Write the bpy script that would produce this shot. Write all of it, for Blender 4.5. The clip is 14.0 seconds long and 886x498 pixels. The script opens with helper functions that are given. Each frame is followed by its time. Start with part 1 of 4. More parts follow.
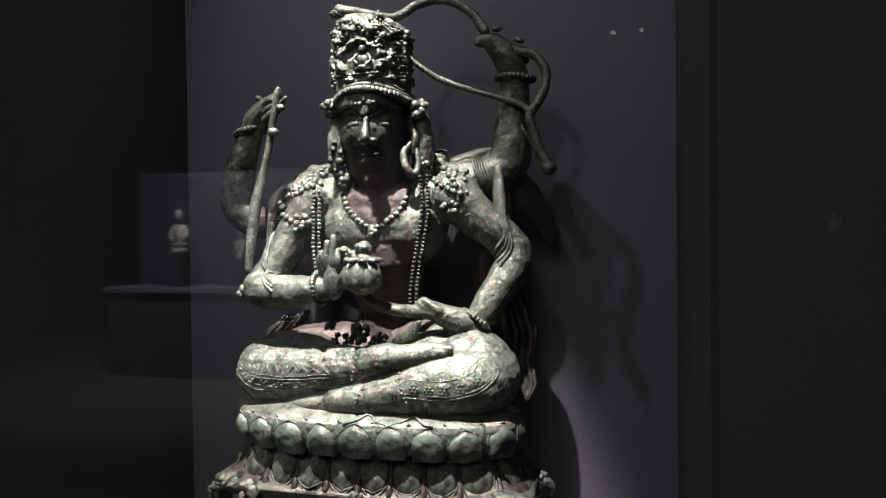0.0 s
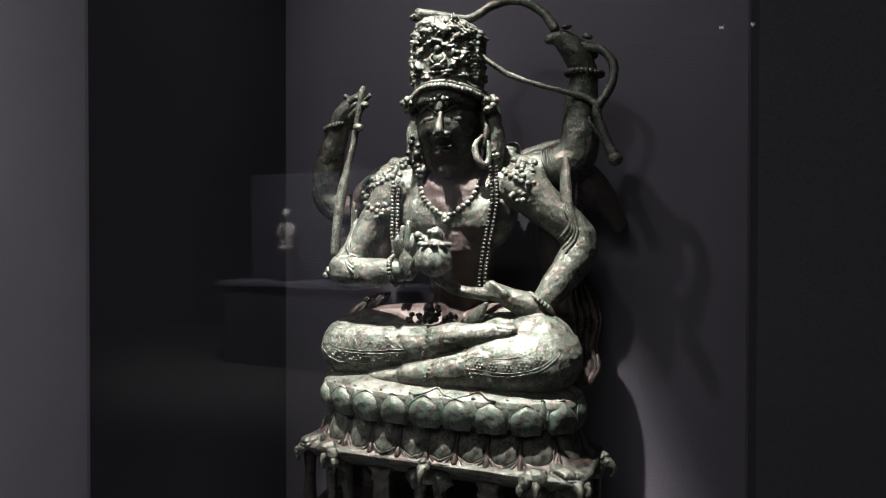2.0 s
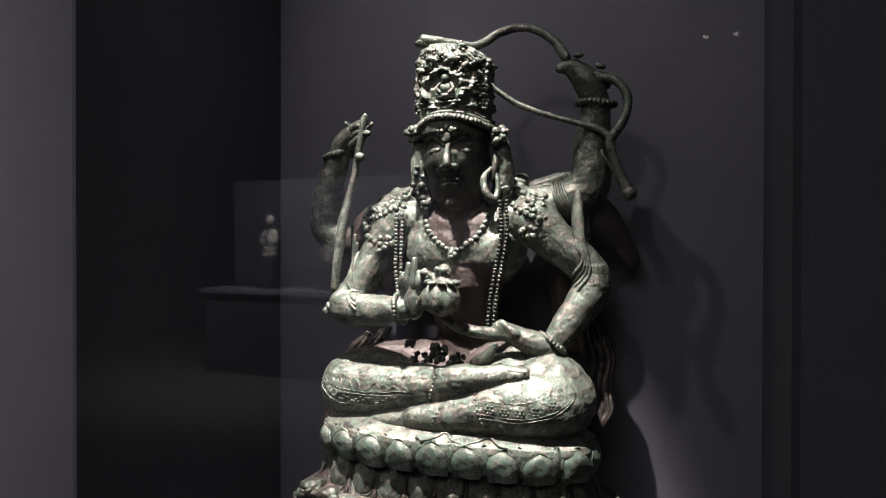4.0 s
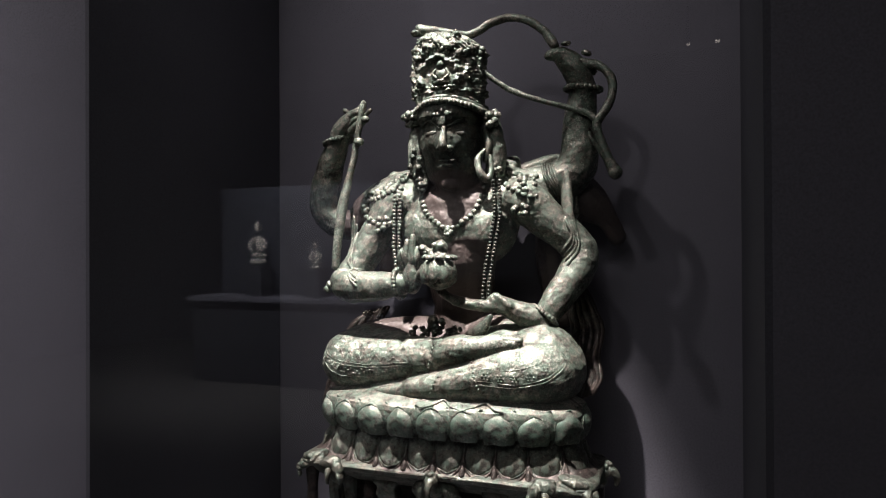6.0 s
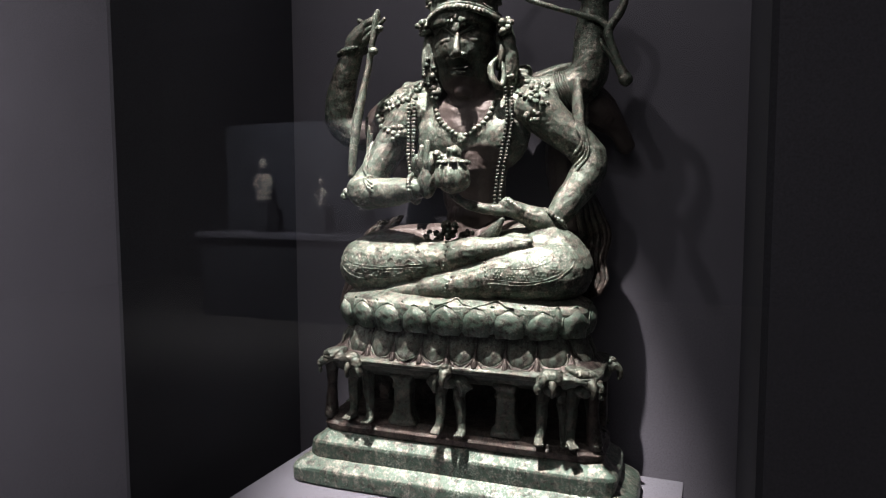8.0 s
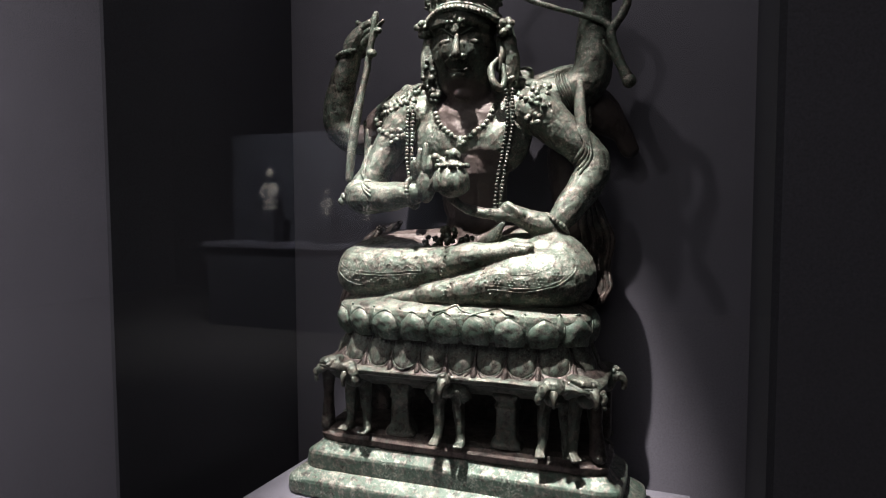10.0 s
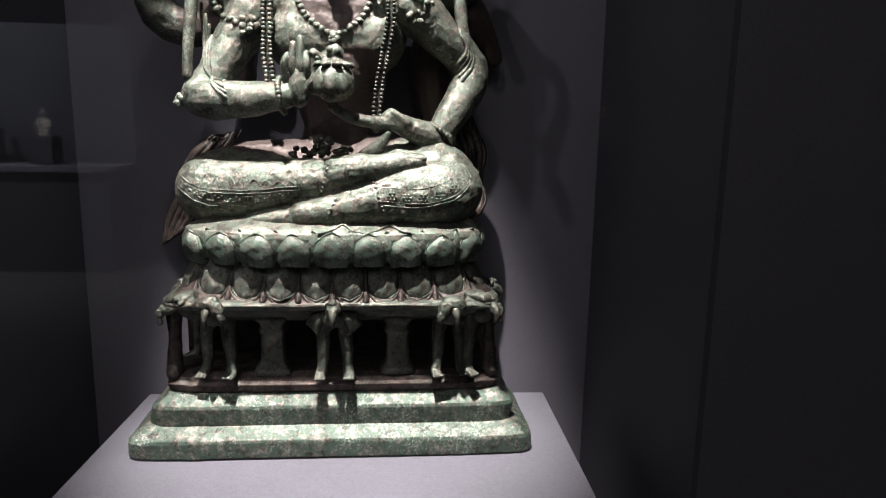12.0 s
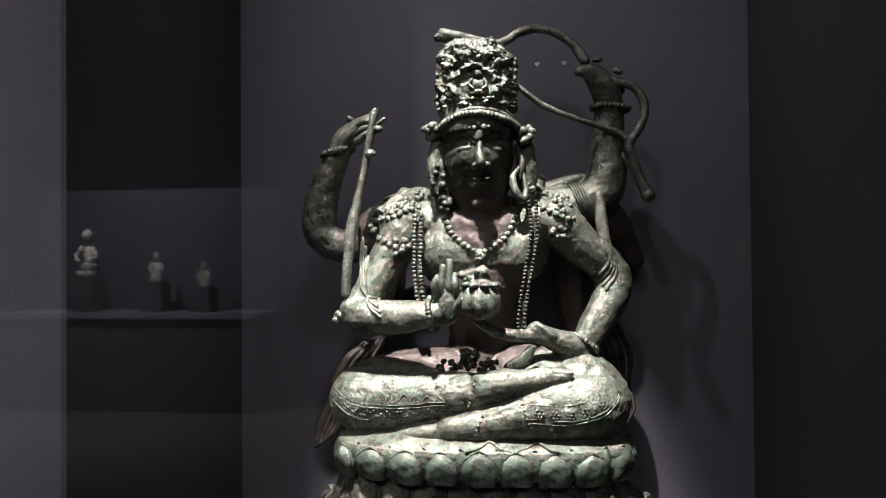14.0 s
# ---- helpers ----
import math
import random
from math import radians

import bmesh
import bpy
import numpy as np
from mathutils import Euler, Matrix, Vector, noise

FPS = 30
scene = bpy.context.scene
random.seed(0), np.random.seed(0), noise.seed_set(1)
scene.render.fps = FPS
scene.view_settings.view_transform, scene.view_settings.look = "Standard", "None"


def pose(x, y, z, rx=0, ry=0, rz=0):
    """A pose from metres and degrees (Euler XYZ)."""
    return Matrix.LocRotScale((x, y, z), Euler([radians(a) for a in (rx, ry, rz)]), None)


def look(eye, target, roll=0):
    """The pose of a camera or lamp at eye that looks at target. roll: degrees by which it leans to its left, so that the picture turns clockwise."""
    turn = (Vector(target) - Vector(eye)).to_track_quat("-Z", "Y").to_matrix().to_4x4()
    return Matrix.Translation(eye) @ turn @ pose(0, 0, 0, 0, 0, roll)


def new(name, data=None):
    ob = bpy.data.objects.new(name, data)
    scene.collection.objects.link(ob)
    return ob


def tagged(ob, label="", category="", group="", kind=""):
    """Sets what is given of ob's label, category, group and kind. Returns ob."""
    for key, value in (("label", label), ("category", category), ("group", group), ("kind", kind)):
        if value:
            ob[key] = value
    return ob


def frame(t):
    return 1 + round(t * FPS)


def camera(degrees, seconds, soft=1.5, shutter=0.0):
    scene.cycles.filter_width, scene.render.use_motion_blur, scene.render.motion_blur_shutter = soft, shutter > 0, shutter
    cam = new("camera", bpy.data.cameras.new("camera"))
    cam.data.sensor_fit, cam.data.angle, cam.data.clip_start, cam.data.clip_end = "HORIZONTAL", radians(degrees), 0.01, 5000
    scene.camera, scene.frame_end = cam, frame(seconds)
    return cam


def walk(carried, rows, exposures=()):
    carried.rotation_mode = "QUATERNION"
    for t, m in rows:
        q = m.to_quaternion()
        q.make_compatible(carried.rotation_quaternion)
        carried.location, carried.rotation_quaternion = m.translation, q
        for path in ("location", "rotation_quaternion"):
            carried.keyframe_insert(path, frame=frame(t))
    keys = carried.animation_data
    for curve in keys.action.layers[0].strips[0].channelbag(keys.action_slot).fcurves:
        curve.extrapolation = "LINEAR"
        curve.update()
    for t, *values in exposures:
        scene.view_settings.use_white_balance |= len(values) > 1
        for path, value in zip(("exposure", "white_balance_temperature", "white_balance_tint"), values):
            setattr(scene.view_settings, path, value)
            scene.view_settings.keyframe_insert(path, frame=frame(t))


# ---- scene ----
cam = camera(66.6, 14.0, soft=1.05)
METRES, EYE, TILT, LEAN, TURN = 0.8, 1.5, 0.0, 0.0, 15.6
ROWS = [
    (0.0, 0.0, 0.0, 0.0, -0.01, -0.97, 0.72),
    (0.5, 0.0685, -0.0063, 0.0026, 8.39, -1.68, 0.42),
    (1.0, 0.0661, -0.0098, 0.003, 9.15, -0.81, -0.07),
    (1.5, 0.0483, -0.0433, -0.0012, 8.5, -0.3, -0.17),
    (2.0, 0.051, -0.0657, -0.0243, 8.39, -0.78, -0.11),
    (2.5, 0.048, -0.0507, -0.0158, 8.34, -1.02, -0.18),
    (3.0, 0.0583, -0.0446, -0.0115, 7.34, -1.01, -0.13),
    (3.5, 0.0345, -0.0264, -0.0094, 6.11, -0.89, -0.27),
    (4.0, 0.0063, -0.0242, 0.0279, 6.94, -0.48, -0.14),
    (6.5, -0.0082, -0.1002, -0.06, 5.48, 0.35, 0.14),
    (7.0, -0.0176, -0.1188, -0.0894, 5.02, -3.16, 0.1),
    (7.5, -0.0175, -0.1284, -0.0841, 5.71, -4.76, 0.16),
    (10.0, -0.0046, -0.097, -0.0943, 6.76, -3.77, 0.16),
    (10.5, -0.0194, -0.0851, -0.1299, 3.47, -4.81, -0.09),
    (11.0, -0.1873, -0.0206, -0.1259, -4.73, -7.62, 0.01),
    (11.5, -0.2801, -0.0081, -0.1158, -13.15, -9.67, -0.66),
    (12.0, -0.2851, 0.0192, -0.1131, -18.66, -10.37, -1.01),
    (12.5, -0.2962, 0.0175, -0.0588, -15.45, -6.6, 0.17),
    (13.0, -0.307, 0.0289, -0.0032, -11.86, -2.83, 0.23),
    (13.5, -0.3073, 0.0257, 0.0075, -9.76, 0.05, 0.41),
    (14.0, -0.3131, 0.0252, 0.0062, -8.13, 0.87, 0.51),
]
walk(cam, [(t, pose(0, 0, EYE, TILT, LEAN, TURN) @ pose(METRES * x, METRES * y, METRES * z, 90 + pitch, roll, yaw)) for t, x, y, z, yaw, pitch, roll in ROWS])

# ---- world and lights ----
world = bpy.data.worlds.new("gallery_dark")
scene.world = world
world.use_nodes = True
world.node_tree.nodes["Background"].inputs[0].default_value = (0.5, 0.5, 0.6, 1)
world.node_tree.nodes["Background"].inputs[1].default_value = 0.01


def spot(name, eye, target, watts, angle, size, blend=0.6, colour=(1.0, 0.93, 0.86)):
    data = bpy.data.lights.new(name, "SPOT")
    data.energy, data.spot_size, data.spot_blend, data.shadow_soft_size = watts, radians(angle), blend, size
    data.color = colour
    ob = new(name, data)
    ob.matrix_world = look(eye, target)
    return ob


spot("case_spot_key", (-0.42, 0.17, 3.30), (-0.305, 0.745, 1.22), 1250, 18.0, 0.016, 0.85, (1.0, 0.93, 0.91))
spot("case_spot_wide", (-0.48, 0.48, 2.60), (-0.20, 0.90, 1.32), 14.5, 76, 0.015, 1.0, (1.0, 0.95, 0.96))
spot("case_spot_front", (-0.30, 0.24, 2.19), (-0.30, 0.90, 1.40), 2.6, 95, 0.012, 0.9, (1.0, 0.95, 0.96))
spot("gallery_spot", (-2.2, -1.6, 3.3), (-1.75, 0.55, 1.75), 570, 50, 0.06, 1.0, (1.0, 0.94, 0.96))
# Added fill: an unseen soft lamp overhead that lifts the dark parts.
general = bpy.data.lights.new("ambient_fill_light", "AREA")
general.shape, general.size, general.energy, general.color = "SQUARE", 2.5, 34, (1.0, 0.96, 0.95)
new("ambient_fill_light", general).matrix_world = look((-0.4, -2.6, 3.9), (-0.4, -1.6, 0))


# ---- materials ----
def nodes_of(name):
    m = bpy.data.materials.new(name)
    m.use_nodes = True
    nt = m.node_tree
    return m, nt, nt.nodes["Principled BSDF"], nt.links


def noise_node(nt, scale, detail=6, rough=0.6, coord="Object"):
    tc = nt.nodes.new("ShaderNodeTexCoord")
    n = nt.nodes.new("ShaderNodeTexNoise")
    n.inputs["Scale"].default_value, n.inputs["Detail"].default_value, n.inputs["Roughness"].default_value = scale, detail, rough
    nt.links.new(tc.outputs[coord], n.inputs["Vector"])
    return n


def ramp(nt, src, stops):
    r = nt.nodes.new("ShaderNodeValToRGB")
    el = r.color_ramp.elements
    while len(el) < len(stops):
        el.new(0.5)
    for e, (p, c) in zip(el, stops):
        e.position, e.color = p, (*c, 1) if len(c) == 3 else c
    nt.links.new(src, r.inputs[0])
    return r


def mix(nt, fac, a, b, mode="MIX"):
    m = nt.nodes.new("ShaderNodeMix")
    m.data_type, m.blend_type = "RGBA", mode
    if isinstance(fac, (int, float)):
        m.inputs["Factor"].default_value = fac
    else:
        nt.links.new(fac, m.inputs["Factor"])
    for sock, v in (("A", a), ("B", b)):
        s = [i for i in m.inputs if i.name == sock and i.type == "RGBA"][0]
        if isinstance(v, tuple):
            s.default_value = (*v, 1)
        else:
            nt.links.new(v, s)
    return [o for o in m.outputs if o.type == "RGBA"][0]


def bump(nt, height, strength, distance, normal=None):
    b = nt.nodes.new("ShaderNodeBump")
    b.inputs["Strength"].default_value, b.inputs["Distance"].default_value = strength, distance
    nt.links.new(height, b.inputs["Height"])
    if normal:
        nt.links.new(normal, b.inputs["Normal"])
    return b.outputs[0]


def bronze(name, metal, green, pale, brown, green_at=0.5, pale_at=0.6):
    """Old bronze: half-dull metal under green mottles, pale specks of crust and dark pits; the mesh attribute
    "brown" turns it reddish brown, where the green has worn down and where shade is put in as colour."""
    m, nt, p, links = nodes_of(name)
    large = noise_node(nt, 17, 5, 0.65)
    patches = noise_node(nt, 62, 10, 0.8)
    mottle = noise_node(nt, 118, 9, 0.74)
    specks = noise_node(nt, 330, 9, 0.8)
    grain = noise_node(nt, 1100, 3, 0.7)

    def weigh(a, fa, b, fb):
        first, second = nt.nodes.new("ShaderNodeMath"), nt.nodes.new("ShaderNodeMath")
        first.operation, second.operation = "MULTIPLY", "MULTIPLY_ADD"
        first.inputs[1].default_value, second.inputs[1].default_value = fa, fb
        links.new(a, first.inputs[0])
        links.new(b, second.inputs[0])
        links.new(first.outputs[0], second.inputs[2])
        return second.outputs[0]

    def grey(src, a, va, b, vb):
        return ramp(nt, src, [(a, (va,) * 3), (b, (vb,) * 3)]).outputs[0]

    col = ramp(nt, patches.outputs[0], [(0.43, tuple(c * 0.10 for c in metal)), (0.58, metal)]).outputs[0]
    bloom = grey(weigh(mottle.outputs[0], 0.8, large.outputs[0], 0.2), green_at - 0.03, 0.0, green_at + 0.04, 0.9)
    col = mix(nt, bloom, col, green)
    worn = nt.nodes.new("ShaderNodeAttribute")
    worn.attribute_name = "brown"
    stain_and_shade = grey(weigh(worn.outputs["Fac"], 0.75, mottle.outputs[0], 0.5), 0.48, 0.0, 0.72, 0.92)
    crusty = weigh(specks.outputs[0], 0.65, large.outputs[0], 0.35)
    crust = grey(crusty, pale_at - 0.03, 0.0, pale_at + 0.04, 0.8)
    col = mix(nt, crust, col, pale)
    col = mix(nt, stain_and_shade, col, brown)
    pits = grey(grain.outputs[0], 0.36, 0.85, 0.47, 0.0)
    col = mix(nt, pits, col, tuple(c * 0.12 for c in metal))
    links.new(col, p.inputs["Base Color"])
    links.new(grey(patches.outputs[0], 0.38, 0.58, 0.60, 0.36), p.inputs["Roughness"])
    links.new(grey(weigh(weigh(bloom, 0.6, crust, 0.4), 1.0, stain_and_shade, 0.7), 0.05, 0.72, 0.85, 0.30), p.inputs["Metallic"])
    n = bump(nt, patches.outputs[0], 0.6, 0.0016)
    n = bump(nt, specks.outputs[0], 0.75, 0.0009, n)
    links.new(bump(nt, grain.outputs[0], 0.5, 0.0003, n), p.inputs["Normal"])
    return m


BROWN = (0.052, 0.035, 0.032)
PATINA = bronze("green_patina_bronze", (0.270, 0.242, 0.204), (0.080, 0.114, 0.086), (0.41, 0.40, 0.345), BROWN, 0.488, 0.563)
GREEN = bronze("bright_green_bronze", (0.245, 0.232, 0.195), (0.042, 0.078, 0.057), (0.36, 0.39, 0.33), BROWN, 0.478, 0.565)
# For dark parts; on face and hanging petals it holds their shade as colour.
DARK = bronze("dark_and_shaded_bronze", (0.128, 0.118, 0.096), (0.046, 0.064, 0.050), (0.27, 0.27, 0.22), BROWN, 0.50, 0.580)
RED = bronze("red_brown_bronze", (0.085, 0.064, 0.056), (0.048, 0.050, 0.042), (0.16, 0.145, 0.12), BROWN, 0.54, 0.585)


def painted(name, colour, weave=0.0, rough=0.8):
    m, nt, p, links = nodes_of(name)
    big = noise_node(nt, 2.3, 4, 0.6)
    fine = noise_node(nt, 420, 3, 0.6)
    tone = ramp(nt, big.outputs[0], [(0.3, tuple(c * 0.86 for c in colour)), (0.7, tuple(c * 1.1 for c in colour))])
    speck = ramp(nt, fine.outputs[0], [(0.3, (0.8,) * 3), (0.7, (1.12,) * 3)])
    links.new(mix(nt, 1.0, tone.outputs[0], speck.outputs[0], "MULTIPLY"), p.inputs["Base Color"])
    p.inputs["Roughness"].default_value = rough
    p.inputs["Specular IOR Level"].default_value = 0.2
    links.new(bump(nt, fine.outputs[0], 0.25, 0.0003), p.inputs["Normal"])
    return m


# One paint in two tones: back lightened, front darkened, to stand for their lighting.
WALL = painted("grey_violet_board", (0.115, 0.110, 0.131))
FRONT = painted("darkened_front_board", (0.080, 0.077, 0.092))
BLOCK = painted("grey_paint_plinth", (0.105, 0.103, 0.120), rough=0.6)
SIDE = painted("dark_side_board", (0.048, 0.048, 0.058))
BLACK = painted("dark_room_paint", (0.035, 0.035, 0.042))
BLUE = painted("blue_grey_board", (0.036, 0.037, 0.046))
FLOOR = painted("dark_gallery_floor", (0.065, 0.06, 0.058), rough=0.5)
PALE = painted("pale_stone", (0.42, 0.38, 0.33), rough=0.7)


def glass_material():
    m = bpy.data.materials.new("clear_case_glass")
    m.use_nodes = True
    nt = m.node_tree
    nt.nodes.clear()
    out, mx = nt.nodes.new("ShaderNodeOutputMaterial"), nt.nodes.new("ShaderNodeMixShader")
    tr, gl, lw = nt.nodes.new("ShaderNodeBsdfTransparent"), nt.nodes.new("ShaderNodeBsdfGlossy"), nt.nodes.new("ShaderNodeLayerWeight")
    up, ma = nt.nodes.new("ShaderNodeMath"), nt.nodes.new("ShaderNodeMath")
    gl.inputs["Roughness"].default_value = 0.0
    up.operation, ma.operation = "POWER", "MULTIPLY_ADD"
    up.inputs[1].default_value, ma.inputs[1].default_value, ma.inputs[2].default_value = 5.0, 0.96, 0.04
    nt.links.new(lw.outputs["Facing"], up.inputs[0])
    nt.links.new(up.outputs[0], ma.inputs[0])
    nt.links.new(ma.outputs[0], mx.inputs[0])
    nt.links.new(tr.outputs[0], mx.inputs[1])
    nt.links.new(gl.outputs[0], mx.inputs[2])
    nt.links.new(mx.outputs[0], out.inputs[0])
    return m


GLASS = glass_material()


def glow(name, colour, strength):
    m = bpy.data.materials.new(name)
    m.use_nodes = True
    p = m.node_tree.nodes["Principled BSDF"]
    p.inputs["Base Color"].default_value = (*colour, 1)
    p.inputs["Emission Color"].default_value = (*colour, 1)
    p.inputs["Emission Strength"].default_value = strength
    return m


LAMP = glow("lamp_lens", (1.0, 0.9, 0.8), 2.2)


# ---- mesh helpers ----
def finish(name, bm, materials, smooth=True):
    me = bpy.data.meshes.new(name)
    bmesh.ops.recalc_face_normals(bm, faces=bm.faces[:])
    bm.to_mesh(me)
    bm.free()
    for m in materials if isinstance(materials, (list, tuple)) else [materials]:
        me.materials.append(m)
    if smooth:
        me.polygons.foreach_set("use_smooth", [True] * len(me.polygons))
    return me


def wear(bm, amount, shift=0.0):
    """Uneven, worn surfaces: every vertex drifts a little with its neighbours."""
    for v in bm.verts:
        p = v.co + Vector((shift, shift * 0.7, 0))
        v.co += noise.noise_vector(p * 85) * amount + noise.noise_vector(p * 260) * amount * 0.35
    return bm


def thing(name, bm, material, label, category, group="", kind="", smooth=False):
    return tagged(new(name, finish(name, bm, material, smooth)), label, category, group, kind)


def part(name, bm, material, parent, label="", smooth=True):
    ob = new(name, finish(name, bm, material, smooth) if isinstance(bm, bmesh.types.BMesh) else bm)
    ob.parent = parent
    return tagged(ob, label)


def box(bm, lo, hi, bevel=0.0):
    r = bmesh.ops.create_cube(bm, size=1)
    lo, hi = Vector(lo), Vector(hi)
    for v in r["verts"]:
        v.co = Vector([(a + b) / 2 + c * (b - a) for a, b, c in zip(lo, hi, v.co)])
    if bevel:
        edges = list({e for v in r["verts"] for e in v.link_edges})
        bmesh.ops.bevel(bm, geom=edges, offset=bevel, segments=2, affect="EDGES", profile=0.5)
    return bm


def ball_template(sub):
    bm = bmesh.new()
    bmesh.ops.create_icosphere(bm, subdivisions=sub, radius=1)
    bm.verts.index_update()
    out = [v.co.copy() for v in bm.verts], [[v.index for v in f.verts] for f in bm.faces]
    bm.free()
    return out


BALLS = {k: ball_template(k) for k in (1, 2, 3)}


def ball(bm, c, r, rot=(0, 0, 0), sub=3, mat=0):
    """An ellipsoid at c with radii r."""
    r = (r, r, r) if isinstance(r, (int, float)) else r
    m = pose(*c, *rot) @ Matrix.Diagonal((*r, 1))
    verts = [bm.verts.new(m @ v) for v in BALLS[sub][0]]
    for idx in BALLS[sub][1]:
        bm.faces.new([verts[i] for i in idx]).material_index = mat


def spline(points, n):
    """Evenly many points on a Catmull-Rom curve through points of any dimension."""
    p = [np.array(q, float) for q in points]
    p = [2 * p[0] - p[1]] + p + [2 * p[-1] - p[-2]]
    out = []
    for i in range(1, len(p) - 2):
        for k in range(n):
            t = k / n
            a, b, c, d = p[i - 1:i + 3]
            out.append(0.5 * (2 * b + (c - a) * t + (2 * a - 5 * b + 4 * c - d) * t * t + (3 * b - a - 3 * c + d) * t ** 3))
    return out + [p[-2]]


def tube(bm, points, n=6, sides=12, flat=1.0, mat=0):
    """A closed tube through rows of (x, y, z, radius), with rounded ends; flat squeezes it along y."""
    pts = spline(points, n)
    ring_list, nrm = [], None
    rows = []
    for i, q in enumerate(pts):
        d = Vector(pts[min(i + 1, len(pts) - 1)][:3] - pts[max(i - 1, 0)][:3]).normalized()
        rows.append((Vector(q[:3]), d, max(q[3], 0.0006)))
    c0, d0, r0 = rows[0]
    c1, d1, r1 = rows[-1]
    ends0 = [(c0 - d0 * r0 * math.sin(a), d0, r0 * math.cos(a)) for a in (1.25, 0.8, 0.4)]
    ends1 = [(c1 + d1 * r1 * math.sin(a), d1, r1 * math.cos(a)) for a in (0.4, 0.8, 1.25)]
    for c, d, r in ends0 + rows + ends1:
        if nrm is None:
            nrm = d.orthogonal().normalized()
        nrm = (nrm - d * nrm.dot(d)).normalized()
        other = d.cross(nrm)
        ring = []
        for k in range(sides):
            a = 2 * math.pi * k / sides
            off = (nrm * math.cos(a) + other * math.sin(a)) * r
            off.y *= flat
            ring.append(bm.verts.new(c + off))
        ring_list.append(ring)
    faces = []
    for a, b in zip(ring_list, ring_list[1:]):
        for k in range(sides):
            faces.append(bm.faces.new((a[k], a[(k + 1) % sides], b[(k + 1) % sides], b[k])))
    faces.append(bm.faces.new(ring_list[0][::-1]))
    faces.append(bm.faces.new(ring_list[-1]))
    if mat:
        for f in faces:
            f.material_index = mat


def loft(bm, cx, cy, rows, power=2.0, sides=96, rough=0.0):
    """A closed body of superellipse slices: rows of (z, half width, half depth)."""
    rings = []
    for z, hx, hy in rows:
        ring = []
        for k in range(sides):
            a = 2 * math.pi * k / sides
            c, s = math.cos(a), math.sin(a)
            x = math.copysign(abs(c) ** (2 / power), c) * hx
            y = math.copysign(abs(s) ** (2 / power), s) * hy
            w = noise.noise(Vector((cx + x, cy + y, z)) * 38) * rough
            ring.append(bm.verts.new((cx + x * (1 + w), cy + y * (1 + w), z + w * 0.04)))
        rings.append(ring)
    for a, b in zip(rings, rings[1:]):
        for k in range(sides):
            bm.faces.new((a[k], a[(k + 1) % sides], b[(k + 1) % sides], b[k]))
    bm.faces.new(rings[0][::-1])
    bm.faces.new(rings[-1])


def fuse(bm, voxel, rounds=1, rough=0.0):
    """Melts overlapping pieces into one skin, softens it and roughens it a little."""
    me = finish("fused_core", bm, [])
    ob = new("fused_core", me)
    mod = ob.modifiers.new("fuse", "REMESH")
    mod.mode, mod.voxel_size = "VOXEL", voxel
    mod = ob.modifiers.new("soften", "SMOOTH")
    mod.factor, mod.iterations = 0.5, rounds
    bpy.context.view_layer.update()
    skin = bpy.data.meshes.new_from_object(ob.evaluated_get(bpy.context.evaluated_depsgraph_get()))
    bpy.data.objects.remove(ob)
    out = bmesh.new()
    out.from_mesh(skin)
    out.normal_update()
    for v in out.verts:
        v.co += v.normal * (noise.noise(v.co * 70) + 0.5 * noise.noise(v.co * 240)) * rough
    return out


def empty(name, place, label, category, group=""):
    ob = new(name)
    ob.location = place
    ob.empty_display_size = 0.05
    return tagged(ob, label, category, group)


# ---- display case ----
XL, XR, YB, YF = -0.69, 0.058, 0.945, 0.548
bpy_box = lambda lo, hi, bevel=0.0: box(bmesh.new(), lo, hi, bevel)
thing("wall_back", bpy_box((XL - 0.02, YB, 0.7), (XR + 0.02, YB + 0.03, 3.5)), WALL, "grey violet back board of the niche", "wall", kind="structure")
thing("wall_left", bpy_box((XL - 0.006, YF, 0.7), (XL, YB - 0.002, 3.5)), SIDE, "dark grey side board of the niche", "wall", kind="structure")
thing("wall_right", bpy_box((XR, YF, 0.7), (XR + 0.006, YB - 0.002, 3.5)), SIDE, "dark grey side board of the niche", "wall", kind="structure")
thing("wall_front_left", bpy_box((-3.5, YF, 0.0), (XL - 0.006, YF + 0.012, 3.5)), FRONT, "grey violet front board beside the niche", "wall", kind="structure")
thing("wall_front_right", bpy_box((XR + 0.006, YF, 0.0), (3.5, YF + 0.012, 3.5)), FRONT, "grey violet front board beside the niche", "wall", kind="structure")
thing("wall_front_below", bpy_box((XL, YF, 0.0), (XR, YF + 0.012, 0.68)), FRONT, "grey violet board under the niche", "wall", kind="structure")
thing("niche_floor", bpy_box((XL - 0.02, YF + 0.012, 0.68), (XR + 0.02, YB + 0.03, 0.70)), WALL, "grey floor board of the niche", "floor", kind="structure")
thing("ceiling_case", bpy_box((-3.5, 0.10, 3.5), (3.5, YB + 0.05, 3.54)), BLACK, "dark top board of the display case", "ceiling", kind="structure")
pane = thing("window_1", bpy_box((-3.5, 0.114, 0.3), (3.5, 0.120, 3.5)), GLASS, "clear glass front of the display case", "glass", kind="structure")
pane.visible_shadow = False
thing("display_block", bpy_box((-0.598, 0.612, 0.70), (-0.013, 0.915, 1.013), 0.0015), BLOCK, "grey painted block carrying the bronze statue", "plinth")

